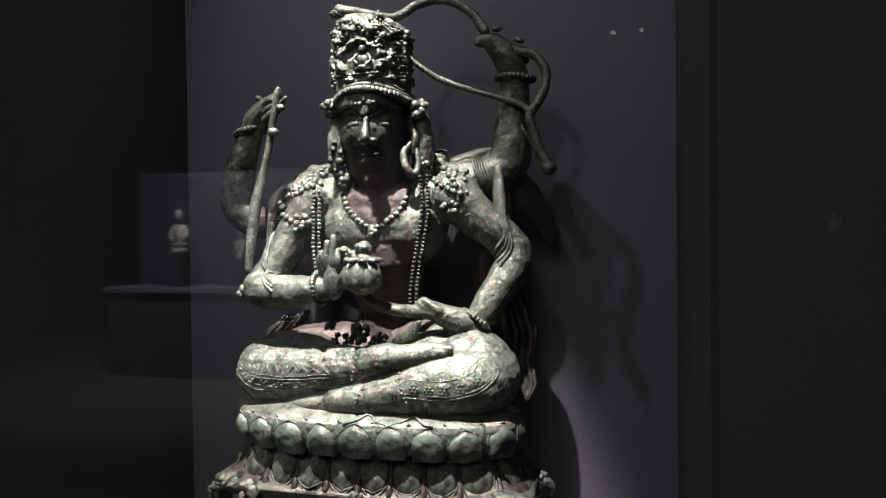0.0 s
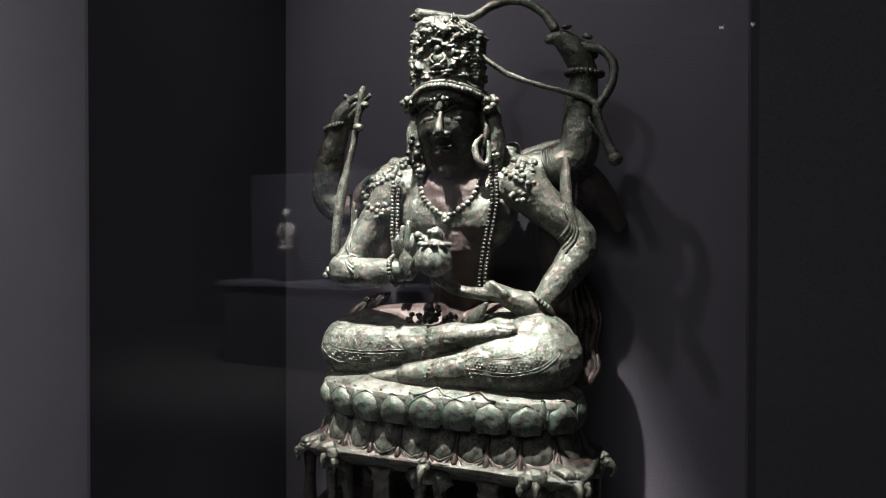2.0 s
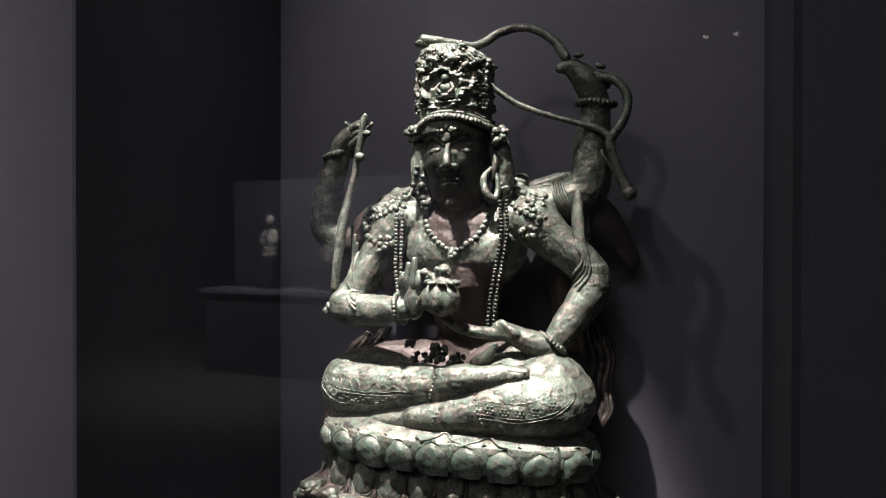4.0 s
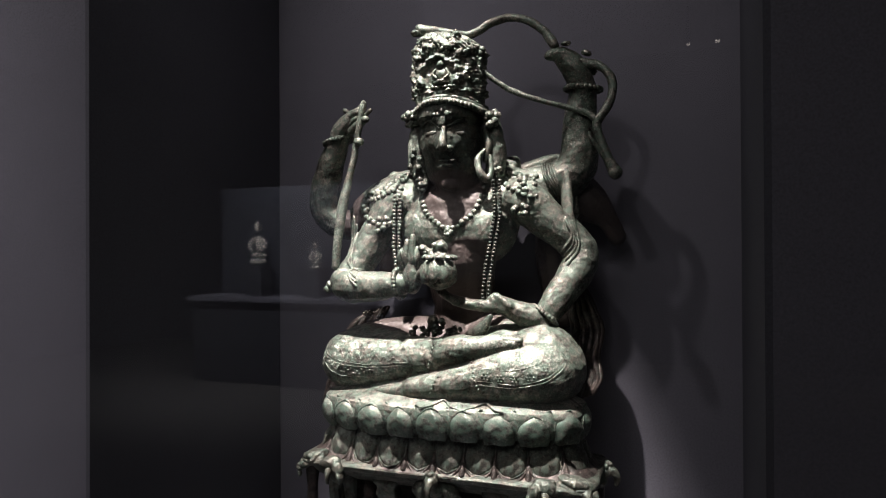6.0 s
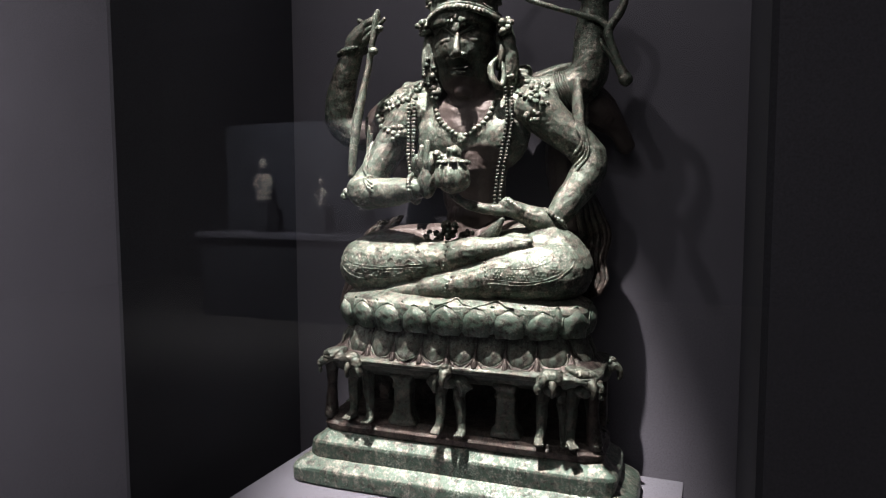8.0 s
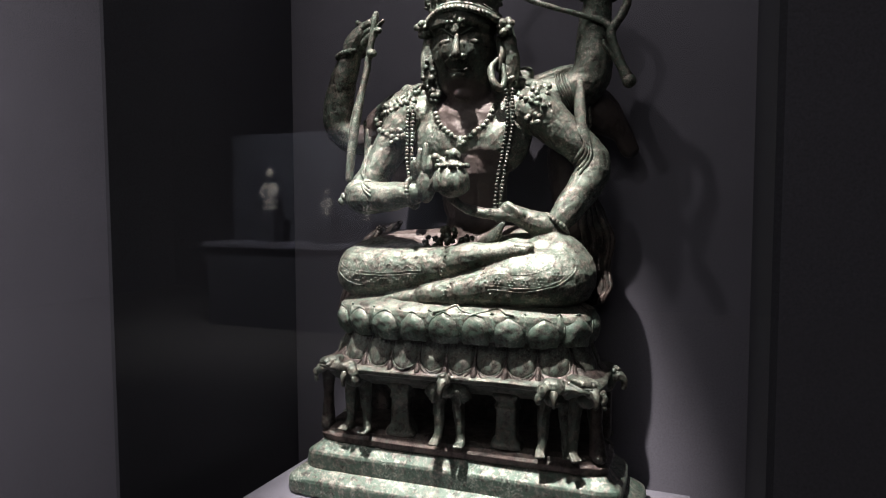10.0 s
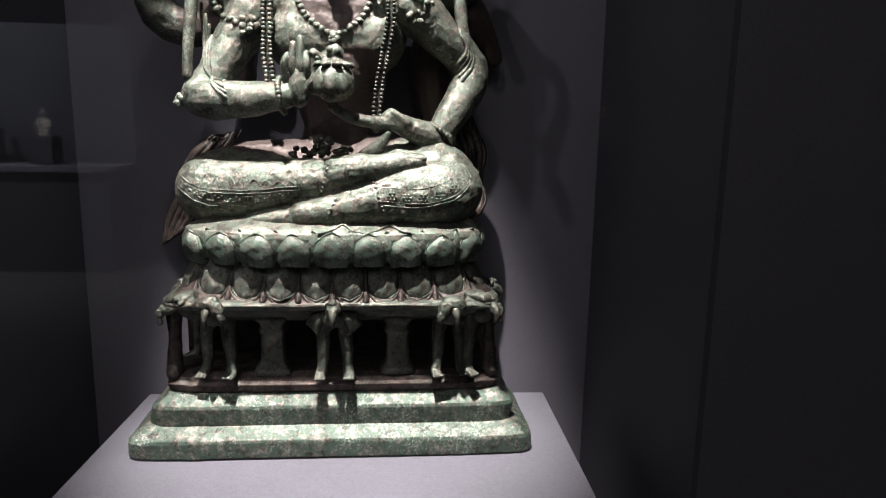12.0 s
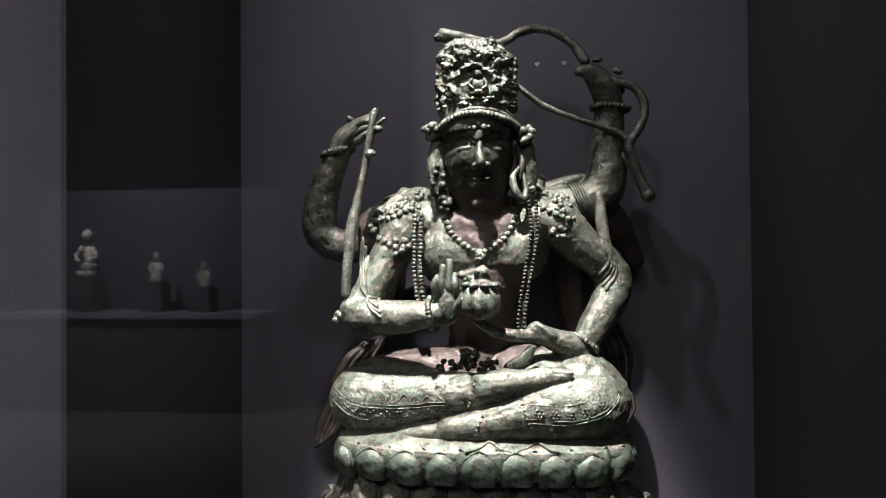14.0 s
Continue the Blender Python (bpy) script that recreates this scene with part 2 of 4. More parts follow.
# ---- gallery behind the camera ----
thing("floor", bpy_box((-9, -9, -0.05), (9, 1.2, 0.0)), FLOOR, "dark gallery floor", "floor", kind="structure")
thing("ceiling", bpy_box((-9, -9, 4.1), (9, 1.2, 4.15)), BLACK, "dark gallery ceiling", "ceiling", kind="structure")
thing("wall_rear", bpy_box((-9, -9.05, 0), (9, -9, 4.1)), BLACK, "dark gallery wall", "wall", kind="structure")
thing("wall_west", bpy_box((-9.05, -9, 0), (-9, 1.2, 4.1)), BLACK, "dark gallery wall", "wall", kind="structure")
thing("wall_east", bpy_box((9, -9, 0), (9.05, 1.2, 4.1)), BLACK, "dark gallery wall", "wall", kind="structure")
thing("wall_case_top", bpy_box((-9, 0.10, 3.54), (9, 0.55, 4.1)), BLACK, "dark wall over the display case", "wall", kind="structure")
thing("wall_case_west", bpy_box((-9, 0.10, 0), (-3.5, 0.56, 3.54)), BLACK, "dark wall beside the display case", "wall", kind="structure")
thing("wall_case_east", bpy_box((3.5, 0.10, 0), (9, 0.56, 3.54)), BLACK, "dark wall beside the display case", "wall", kind="structure")
thing("wall_case_below", bpy_box((-3.5, 0.10, 0), (3.5, 0.13, 0.3)), BLACK, "dark wall under the display case", "wall", kind="structure")

YG = -6.26


def statuette(x, y, foot, tall, label):
    bm = bmesh.new()
    h = tall
    box(bm, (x - h * 0.16, y - h * 0.12, foot), (x + h * 0.16, y + h * 0.12, foot + h * 0.10), h * 0.02)
    ball(bm, (x, y - h * 0.02, foot + h * 0.20), (h * 0.22, h * 0.10, h * 0.07))
    ball(bm, (x, y - h * 0.05, foot + h * 0.46), (h * 0.10, h * 0.07, h * 0.20))
    ball(bm, (x, y, foot + h * 0.88), (h * 0.095, h * 0.10, h * 0.12))
    for s in (-1, 1):
        tube(bm, [(x + s * h * 0.12, y, foot + h * 0.60, h * 0.05), (x + s * h * 0.24, y + h * 0.03, foot + h * 0.42, h * 0.045), (x + s * h * 0.10, y + h * 0.12, foot + h * 0.32, h * 0.04)])
    return thing("statuette", bm, PALE, label, "statue", "statuettes in the far case", smooth=True)


thing("far_shelf", bpy_box((-5.7, YG - 0.35, 0.93), (-2.9, YG + 0.25, 0.99), 0.005), WALL, "grey shelf board carrying three statuettes", "shelf")
thing("far_cabinet", bpy_box((-5.65, YG - 0.33, 0.0), (-2.95, YG + 0.2, 0.93)), BLACK, "dark cabinet under the shelf board", "cabinet")
thing("far_backboard", bpy_box((-5.7, YG - 0.40, 0.0), (-2.9, YG - 0.36, 2.3)), BLUE, "dark blue-grey back board behind the shelf", "panel")
statuette(-4.88, YG, 1.37, 0.48, "pale seated figure on a tall pedestal")
statuette(-4.10, YG, 1.31, 0.30, "small pale figure on a pedestal")
statuette(-3.58, YG, 1.25, 0.26, "small pale figure on a low pedestal")
statuette(1.68, YG, 1.50, 0.18, "small pale figure on a slim pedestal")
for x, top in ((-4.88, 1.37), (-4.10, 1.31), (-3.58, 1.25)):
    thing("pedestal", bpy_box((x - 0.11, YG - 0.1, 0.99), (x + 0.11, YG + 0.1, top), 0.004), BLACK, "dark pedestal block under a statuette", "pedestal", "pedestals in the far case")
thing("pedestal", bpy_box((1.58, YG - 0.1, 0.0), (1.78, YG + 0.1, 1.5), 0.004), BLACK, "tall dark pedestal under a small figure", "pedestal")
spot("far_case_spot", (-4.3, YG + 1.4, 3.2), (-4.3, YG, 1.2), 1300, 125, 0.04, 1.0, (0.92, 0.95, 1.0))
spot("far_pedestal_spot", (1.7, YG + 1.0, 3.2), (1.68, YG, 1.6), 130, 20, 0.04, 0.8, (1.0, 0.85, 0.7))
for x in (-0.16, 0.12):
    lamp = empty("ceiling_spotlight", (x, -7.05, 3.62), "black ceiling spotlight, switched on", "lamp", "ceiling spotlights")
    bm = bmesh.new()
    tube(bm, [(0, 0, 0.12, 0.045), (0, 0.02, 0.05, 0.05), (0, 0.04, 0.0, 0.052)], 2, 16)
    part("housing", bm, BLACK, lamp)
    bm = bmesh.new()
    ball(bm, (0, 0.072, -0.03), (0.026, 0.02, 0.026), sub=2)
    part("lens", bm, LAMP, lamp, "glowing warm white lens")
    bm = bmesh.new()
    tube(bm, [(0, 0, 0.14, 0.01), (0, 0, 0.3, 0.01), (0, 0, 0.48, 0.012)], 2, 10)
    part("stem", bm, BLACK, lamp)

# ---- bronze lotus throne ----
TX, TY = -0.310, 0.795
throne = empty("lotus_throne", (TX, TY, 1.013), "green patinated bronze lotus throne on a stepped plinth", "throne")
throne.rotation_euler[2] = radians(1.5)


def throne_part(name, bm, material, label="", smooth=True, m=None):
    ob = part(name, wear(bm, 0.0012) if isinstance(bm, bmesh.types.BMesh) else bm, material, throne, label, smooth)
    if m:
        ob.matrix_basis = m
    return ob


def crisp(rows):
    """Extra slices close to every corner of a profile, so that its edges stay tight."""
    out = [rows[0]]
    for a, b in zip(rows, rows[1:]):
        gap = math.dist(a, b)
        k = min(0.0012 / gap, 0.4)
        out += [tuple(p + (q - p) * k for p, q in zip(a, b)), tuple(q + (p - q) * k for p, q in zip(a, b)), b]
    return out


def rings(rows, power, rough=0.012, sides=160):
    bm = bmesh.new()
    rows = crisp(rows)
    loft(bm, 0, 0, rows, power, sides, rough)
    return bm


# stepped plinth; heights over the block
throne_part("lower_step", rings([(0.000, 0.240, 0.080), (0.003, 0.244, 0.083), (0.021, 0.2445, 0.083), (0.025, 0.2425, 0.0815), (0.031, 0.234, 0.074), (0.039, 0.221, 0.062), (0.042, 0.218, 0.060)], 13, 0.02), GREEN)
throne_part("upper_step", rings([(0.036, 0.219, 0.066), (0.058, 0.2195, 0.068), (0.062, 0.2175, 0.0665), (0.070, 0.207, 0.058), (0.077, 0.200, 0.053), (0.080, 0.198, 0.052)], 13, 0.022), GREEN)
throne_part("base_slab", rings([(0.077, 0.203, 0.059), (0.085, 0.204, 0.060), (0.089, 0.200, 0.057), (0.094, 0.199, 0.056), (0.099, 0.192, 0.050)], 8, 0.03), RED)
throne_part("core", rings([(0.09, 0.172, 0.006), (0.18, 0.172, 0.006)], 8), RED, m=pose(0, 0.045, 0))
throne_part("frame_slab", rings([(0.164, 0.180, 0.052), (0.172, 0.186, 0.064), (0.181, 0.190, 0.072), (0.184, 0.199, 0.080), (0.189, 0.200, 0.0815), (0.192, 0.198, 0.079), (0.194, 0.19, 0.075)], 8, 0.02), DARK)
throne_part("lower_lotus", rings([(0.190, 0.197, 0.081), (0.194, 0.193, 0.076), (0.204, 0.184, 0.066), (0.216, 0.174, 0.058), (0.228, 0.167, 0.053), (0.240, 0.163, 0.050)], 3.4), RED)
throne_part("upper_lotus", rings([(0.228, 0.150, 0.046), (0.234, 0.164, 0.062), (0.244, 0.175, 0.074), (0.256, 0.180, 0.079), (0.266, 0.181, 0.080), (0.272, 0.179, 0.078), (0.276, 0.174, 0.073), (0.282, 0.163, 0.062), (0.287, 0.150, 0.050), (0.290, 0.13, 0.03)], 2.6, 0.02), PATINA)


def shell(shape, rows, cols, back):
    """A closed shell from shape(u, v), u from -1 to 1, v from 0 to 1, with its rim drawn back."""
    bm = bmesh.new()
    grid = [[bm.verts.new(shape(i / cols * 2 - 1, j / rows)) for i in range(cols + 1)] for j in range(rows + 1)]
    for a, b in zip(grid, grid[1:]):
        for i in range(cols):
            bm.faces.new((a[i], a[i + 1], b[i + 1], b[i]))
    ext = bmesh.ops.extrude_edge_only(bm, edges=[e for e in bm.edges if e.is_boundary])
    for vert in [g for g in ext["geom"] if isinstance(g, bmesh.types.BMVert)]:
        vert.co.y += back
        vert.co.x *= 0.92
    return bm


def petal_up():
    """A squat lotus petal: a fat lobe that tucks in below, with a worn rim rising to a low point."""

    def wide(v):
        return 0.0208 * (0.80 + 0.20 * math.sin(math.pi * min(v, 0.5))) if v < 0.5 else 0.0208 * max(0.04, 1 - ((v - 0.5) / 0.5) ** 2.4)

    def out(u, v):
        return 0.0125 * math.sqrt(max(0, 1 - u * u * 0.97)) * math.sin(math.pi * (0.06 + 0.74 * v)) ** 0.8 - 0.004 * v * v

    bm = shell(lambda u, v: (u * wide(v), -out(u, v), v * 0.040), 14, 14, 0.010)
    for s in (-1, 1):
        tube(bm, [(s * wide(v) * 0.97, -out(0.97, v) - 0.001, v * 0.040, 0.0013) for v in (0.45, 0.6, 0.75, 0.88)] + [(0, -out(0, 1.0) - 0.0005, 0.0405, 0.0013)], 3, 6)
    return bm


def petal_down():
    """A hanging lotus petal on the flaring roof of the base, rounded below, with a thin edge."""

    def wide(v):
        return 0.0200 * (0.93 + 0.07 * v) if v < 0.5 else 0.0200 * max(0.05, math.sqrt(max(0, 1 - ((v - 0.5) / 0.5) ** 2.4)))

    def out(u, v):
        return 0.001 + 0.019 * v ** 1.25 + 0.0085 * math.sqrt(max(0, 1 - u * u * 0.97)) * math.sin(math.pi * (0.18 + 0.70 * v))

    bm = shell(lambda u, v: (u * wide(v), -out(u, v), -v * 0.043), 14, 14, 0.008)
    for s in (-1, 1):
        tube(bm, [(s * wide(v), -out(1, v) - 0.0012, -v * 0.043, 0.0011) for v in (0.35, 0.5, 0.65, 0.8, 0.92)] + [(0, -out(0, 1) - 0.001, -0.0435, 0.0012)], 3, 6)
    return bm


def oval(hx, hy, power, n, first=0.0):
    """n places evenly spaced along a superellipse, with the outward angle."""
    fine = []
    for k in range(2000):
        a = 2 * math.pi * k / 2000 - math.pi / 2
        c, s = math.cos(a), math.sin(a)
        fine.append((math.copysign(abs(c) ** (2 / power), c) * hx, math.copysign(abs(s) ** (2 / power), s) * hy))
    run = [0.0]
    for p, q in zip(fine, fine[1:] + fine[:1]):
        run.append(run[-1] + math.hypot(q[0] - p[0], q[1] - p[1]))
    out = []
    for i in range(n):
        want = ((i + first) / n % 1.0) * run[-1]
        k = min(range(2000), key=lambda j: abs(run[j] - want))
        p, q = fine[k - 2], fine[(k + 2) % 2000]
        out.append((*fine[k], math.degrees(math.atan2(q[1] - p[1], q[0] - p[0]))))
    return out


up_meshes = [finish("petal", wear(petal_up(), 0.0019, k), GREEN) for k in range(5)]
# Hanging petals get a darker colour for the shade under the upper lotus.
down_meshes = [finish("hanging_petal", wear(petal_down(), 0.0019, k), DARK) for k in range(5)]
rng = random.Random(5)
small_meshes = [finish("small_petal", wear(petal_up(), 0.0019, k + 7), GREEN) for k in range(3)]
for x, y, a in oval(0.176, 0.076, 2.6, 20):
    m = pose(x, y, 0.2335 + rng.uniform(-0.001, 0.001), rng.uniform(-3, 3), rng.uniform(-2, 2), a) @ Matrix.Diagonal((rng.uniform(0.94, 1.05), rng.uniform(0.9, 1.1), rng.uniform(0.95, 1.04), 1))
    throne_part("petal", rng.choice(up_meshes), None, m=m)
for x, y, a in oval(0.173, 0.073, 2.6, 20, 0.5):
    throne_part("small_petal", rng.choice(small_meshes), None, m=pose(x, y, 0.239, 0, 0, a) @ Matrix.Diagonal((0.55, 0.8, 0.9, 1)))
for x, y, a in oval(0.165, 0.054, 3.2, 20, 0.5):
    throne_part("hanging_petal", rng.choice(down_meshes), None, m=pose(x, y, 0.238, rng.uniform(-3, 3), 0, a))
bm = bmesh.new()
tube(bm, [(0, 0.002, 0, 0.0020), (0, -0.006, -0.015, 0.0018), (0, -0.015, -0.032, 0.0024), (0, -0.019, -0.040, 0.0040), (0, -0.021, -0.045, 0.0045)], 4, 8)
for s in (-1, 1):
    tube(bm, [(0, -0.013, -0.026, 0.0013), (s * 0.004, -0.018, -0.037, 0.0013), (s * 0.011, -0.022, -0.045, 0.0015)], 4, 6)
rib_mesh = finish("rib", bm, RED)
for x, y, a in oval(0.166, 0.055, 3.2, 20, 0.0):
    throne_part("rib", rib_mesh, None, m=pose(x, y, 0.238, 0, 0, a))

for x in (0.012, 0.066):
    bm = bmesh.new()
    tube(bm, [(x - 0.026, -0.079 + abs(x) * 0.05, 0.2735, 0.0014), (x - 0.012, -0.074 + abs(x) * 0.05, 0.2762, 0.0018), (x, -0.066 + abs(x) * 0.05, 0.2815, 0.0018), (x + 0.012, -0.074 + abs(x) * 0.05, 0.2762, 0.0018), (x + 0.024, -0.077 + abs(x) * 0.05, 0.2735, 0.0016)], 4, 8)
    throne_part("ledge_leaf", bm, PATINA)


def column(x):
    bm = bmesh.new()
    rows = [(0.096, 0.0215, 0.012), (0.100, 0.0218, 0.0125), (0.102, 0.021, 0.014), (0.107, 0.0195, 0.013), (0.112, 0.0150, 0.0115), (0.120, 0.0140, 0.011), (0.146, 0.0128, 0.010), (0.148, 0.0155, 0.012), (0.152, 0.0155, 0.012), (0.154, 0.0135, 0.011), (0.160, 0.0140, 0.0115), (0.164, 0.0180, 0.014), (0.172, 0.019, 0.015)]
    loft(bm, x, -0.046, rows, 5, 32, 0.01)
    throne_part("column", bm, DARK)


for x in (-0.074, 0.076):
    column(x)


def beast(x, y, turn, wings=0.0):
    """A crouching animal support: head and shoulders under the slab, two legs with paws, wings on the middle one."""
    bm = bmesh.new()
    ball(bm, (0, -0.010, 0.174), (0.014, 0.016, 0.014), sub=3)
    ball(bm, (0, -0.025, 0.184), (0.0085, 0.010, 0.0085), sub=3)
    ball(bm, (0, -0.026, 0.193), (0.005, 0.006, 0.004), sub=2)
    tube(bm, [(0, -0.032, 0.183, 0.0055), (0, -0.037, 0.176, 0.0048), (0, -0.036, 0.167, 0.0028)], 4, 8)
    for s in (-1, 1):
        ball(bm, (s * 0.0065, -0.024, 0.191), (0.003, 0.003, 0.0045), sub=1)
        ball(bm, (s * 0.0045, -0.032, 0.187), 0.0018, sub=1)
        tube(bm, [(s * 0.009, -0.004, 0.174, 0.0110), (s * 0.0135, -0.005, 0.150, 0.0085), (s * 0.0145, -0.004, 0.128, 0.0072), (s * 0.015, -0.003, 0.112, 0.0068), (s * 0.016, -0.006, 0.102, 0.0070)], 4, 9)
        for k in (-1, 0, 1):
            tube(bm, [(s * 0.017 + k * 0.003, -0.010, 0.102, 0.003), (s * 0.017 + k * 0.0045, -0.020, 0.099, 0.0024)], 2, 6)
        if wings:
            for k in range(4):
                tube(bm, [(s * (0.010 + 0.003 * k), -0.012 + 0.002 * k, 0.180, 0.0035), (s * (0.017 + 0.003 * k), -0.016 + 0.002 * k, 0.170, 0.0042), (s * (0.019 + 0.004 * k), -0.014 + 0.002 * k, 0.154 + 0.003 * k, 0.0022)], 4, 7)
    bm = fuse(bm, 0.0011, 1, 0.0008)
    throne_part("animal_support", bm, DARK, "crouching animal figure", m=pose(x, y, 0, 0, 0, turn))


for x, y, turn, arms in ((-0.136, -0.050, -12, 0), (0.001, -0.058, 0, 1), (0.138, -0.050, 10, 0), (0.172, -0.044, 35, 0), (-0.175, 0.03, -90, 0), (0.178, 0.03, 90, 0)):
    beast(x, y, turn, arms)
for s in (-1, 1):
    bm = bmesh.new()
    ball(bm, (s * 0.176, -0.058, 0.193), (0.022, 0.017, 0.008), (0, s * 16, s * 30), 3)
    tube(bm, [(s * 0.160, -0.070, 0.192, 0.0055), (s * 0.178, -0.071, 0.186, 0.0050), (s * 0.192, -0.065, 0.180, 0.0045), (s * 0.199, -0.056, 0.182, 0.004)], 5, 10)
    ball(bm, (s * 0.200, -0.060, 0.176), (0.0055, 0.005, 0.007), sub=2)
    ball(bm, (s * 0.201, -0.060, 0.165), (0.004, 0.004, 0.005), sub=2)
    ball(bm, (s * 0.143, -0.076, 0.190), (0.016, 0.010, 0.010), (0, s * 14, 0), 3)
    ball(bm, (s * 0.130, -0.083, 0.186), (0.008, 0.008, 0.010), (0, s * 30, 0), 2)
    ball(bm, (s * 0.126, -0.086, 0.176), (0.005, 0.006, 0.009), sub=2)
    for k in range(14):
        ball(bm, (s * rng.uniform(0.14, 0.19), rng.uniform(-0.078, -0.056), rng.uniform(0.186, 0.198)), rng.uniform(0.002, 0.0045), sub=1)
    bm = fuse(bm, 0.0011, 1, 0.0014)
    throne_part("corner_ornament", bm, DARK, "worn curling corner ornament")
    bm = bmesh.new()
    tube(bm, [(s * 0.190, -0.044, 0.178, 0.010), (s * 0.189, -0.046, 0.14, 0.0075), (s * 0.192, -0.044, 0.098, 0.011)], 5, 10)
    throne_part("corner_post", bm, RED)
    throne_part("back_post", bpy_box((s * 0.185 - 0.012, 0.03, 0.096), (s * 0.185 + 0.012, 0.055, 0.174), 0.003), RED)

# ---- bronze statue: one mesh ----
from mathutils.bvhtree import BVHTree

body = bmesh.new()
# seat, hips, torso
ball(body, (-0.313, 0.825, 1.322), (0.150, 0.072, 0.040))
tube(body, [(-0.313, 0.856, 1.350, 0.052), (-0.314, 0.853, 1.42, 0.041), (-0.313, 0.838, 1.48, 0.056)], 4, 20, 0.95)
ball(body, (-0.314, 0.850, 1.442), (0.049, 0.036, 0.068))
ball(body, (-0.312, 0.830, 1.515), (0.088, 0.046, 0.060))
ball(body, (-0.311, 0.824, 1.540), (0.075, 0.036, 0.040))
for s in (-1, 1):
    ball(body, (-0.312 + s * 0.036, 0.816, 1.514), (0.044, 0.027, 0.040), (0, s * 12, 0))
tube(body, [(-0.420, 0.832, 1.548, 0.030), (-0.36, 0.836, 1.555, 0.030), (-0.311, 0.836, 1.558, 0.032), (-0.262, 0.836, 1.556, 0.030), (-0.210, 0.832, 1.550, 0.030)], 4, 16)
tube(body, [(-0.309, 0.828, 1.52, 0.040), (-0.309, 0.822, 1.56, 0.033), (-0.308, 0.815, 1.59, 0.033)], 4, 18)
# head
ball(body, (-0.312, 0.807, 1.636), (0.0455, 0.045, 0.050))
ball(body, (-0.312, 0.812, 1.606), (0.0405, 0.040, 0.042))
ball(body, (-0.308, 0.790, 1.573), (0.014, 0.012, 0.010))
ball(body, (-0.312, 0.807, 1.660), (0.0455, 0.047, 0.030))
# crossed legs
tube(body, [(-0.350, 0.842, 1.345, 0.046), (-0.420, 0.826, 1.340, 0.046), (-0.459, 0.804, 1.331, 0.0425), (-0.454, 0.784, 1.328, 0.0405), (-0.400, 0.776, 1.333, 0.037), (-0.345, 0.766, 1.341, 0.028), (-0.300, 0.757, 1.348, 0.021)], 6, 20)
tube(body, [(-0.272, 0.842, 1.350, 0.046), (-0.215, 0.828, 1.346, 0.047), (-0.174, 0.804, 1.333, 0.044), (-0.182, 0.778, 1.329, 0.0425), (-0.235, 0.763, 1.324, 0.038), (-0.300, 0.746, 1.311, 0.021), (-0.345, 0.744, 1.304, 0.015)], 6, 20)
for s, x0, z0 in ((-1, -0.447, 1.338), (1, -0.186, 1.345)):
    ball(body, (x0, 0.800, z0), (0.052, 0.044, 0.041 + 0.003 * s), (0, s * 10, 0))
ball(body, (-0.395, 0.800, 1.343), (0.055, 0.034, 0.034), (0, 8, 0))
ball(body, (-0.235, 0.800, 1.350), (0.055, 0.036, 0.036), (0, -6, 0))
# feet
tube(body, [(-0.304, 0.753, 1.352, 0.0200), (-0.280, 0.748, 1.357, 0.0195), (-0.255, 0.749, 1.361, 0.015), (-0.228, 0.752, 1.366, 0.012), (-0.210, 0.754, 1.367, 0.009)], 5, 14)
tube(body, [(-0.335, 0.744, 1.303, 0.014), (-0.375, 0.746, 1.298, 0.011), (-0.405, 0.752, 1.295, 0.008)], 5, 12)
# front right arm and its raised hand
tube(body, [(-0.404, 0.825, 1.552, 0.031), (-0.428, 0.812, 1.510, 0.026), (-0.452, 0.794, 1.462, 0.022), (-0.466, 0.782, 1.440, 0.022), (-0.445, 0.768, 1.434, 0.023), (-0.400, 0.756, 1.436, 0.020), (-0.362, 0.748, 1.440, 0.0155)], 6, 18)
ball(body, (-0.345, 0.745, 1.452), (0.014, 0.012, 0.026))
# front left arm, hand on the knee
tube(body, [(-0.216, 0.826, 1.552, 0.031), (-0.190, 0.832, 1.528, 0.027), (-0.158, 0.840, 1.500, 0.024), (-0.143, 0.842, 1.478, 0.024), (-0.150, 0.832, 1.450, 0.023), (-0.172, 0.815, 1.415, 0.019), (-0.184, 0.806, 1.398, 0.0155)], 6, 18)
tube(body, [(-0.186, 0.802, 1.394, 0.015), (-0.208, 0.792, 1.400, 0.016), (-0.228, 0.785, 1.410, 0.013), (-0.245, 0.780, 1.418, 0.009)], 4, 12)
tube(body, [(-0.235, 0.783, 1.410, 0.009), (-0.262, 0.772, 1.412, 0.008), (-0.290, 0.764, 1.418, 0.007), (-0.312, 0.758, 1.432, 0.006), (-0.312, 0.748, 1.455, 0.007)], 5, 10)
tube(body, [(-0.246, 0.785, 1.418, 0.006), (-0.240, 0.776, 1.424, 0.005), (-0.222, 0.774, 1.412, 0.005)], 4, 8)
# lotus bud in the hand
ball(body, (-0.306, 0.742, 1.456), (0.0235, 0.020, 0.023))
ball(body, (-0.306, 0.742, 1.475), (0.016, 0.014, 0.008))
ball(body, (-0.304, 0.741, 1.487), (0.0105, 0.009, 0.010))
tube(body, [(-0.314, 0.740, 1.480, 0.004), (-0.328, 0.738, 1.486, 0.006)], 3, 8)
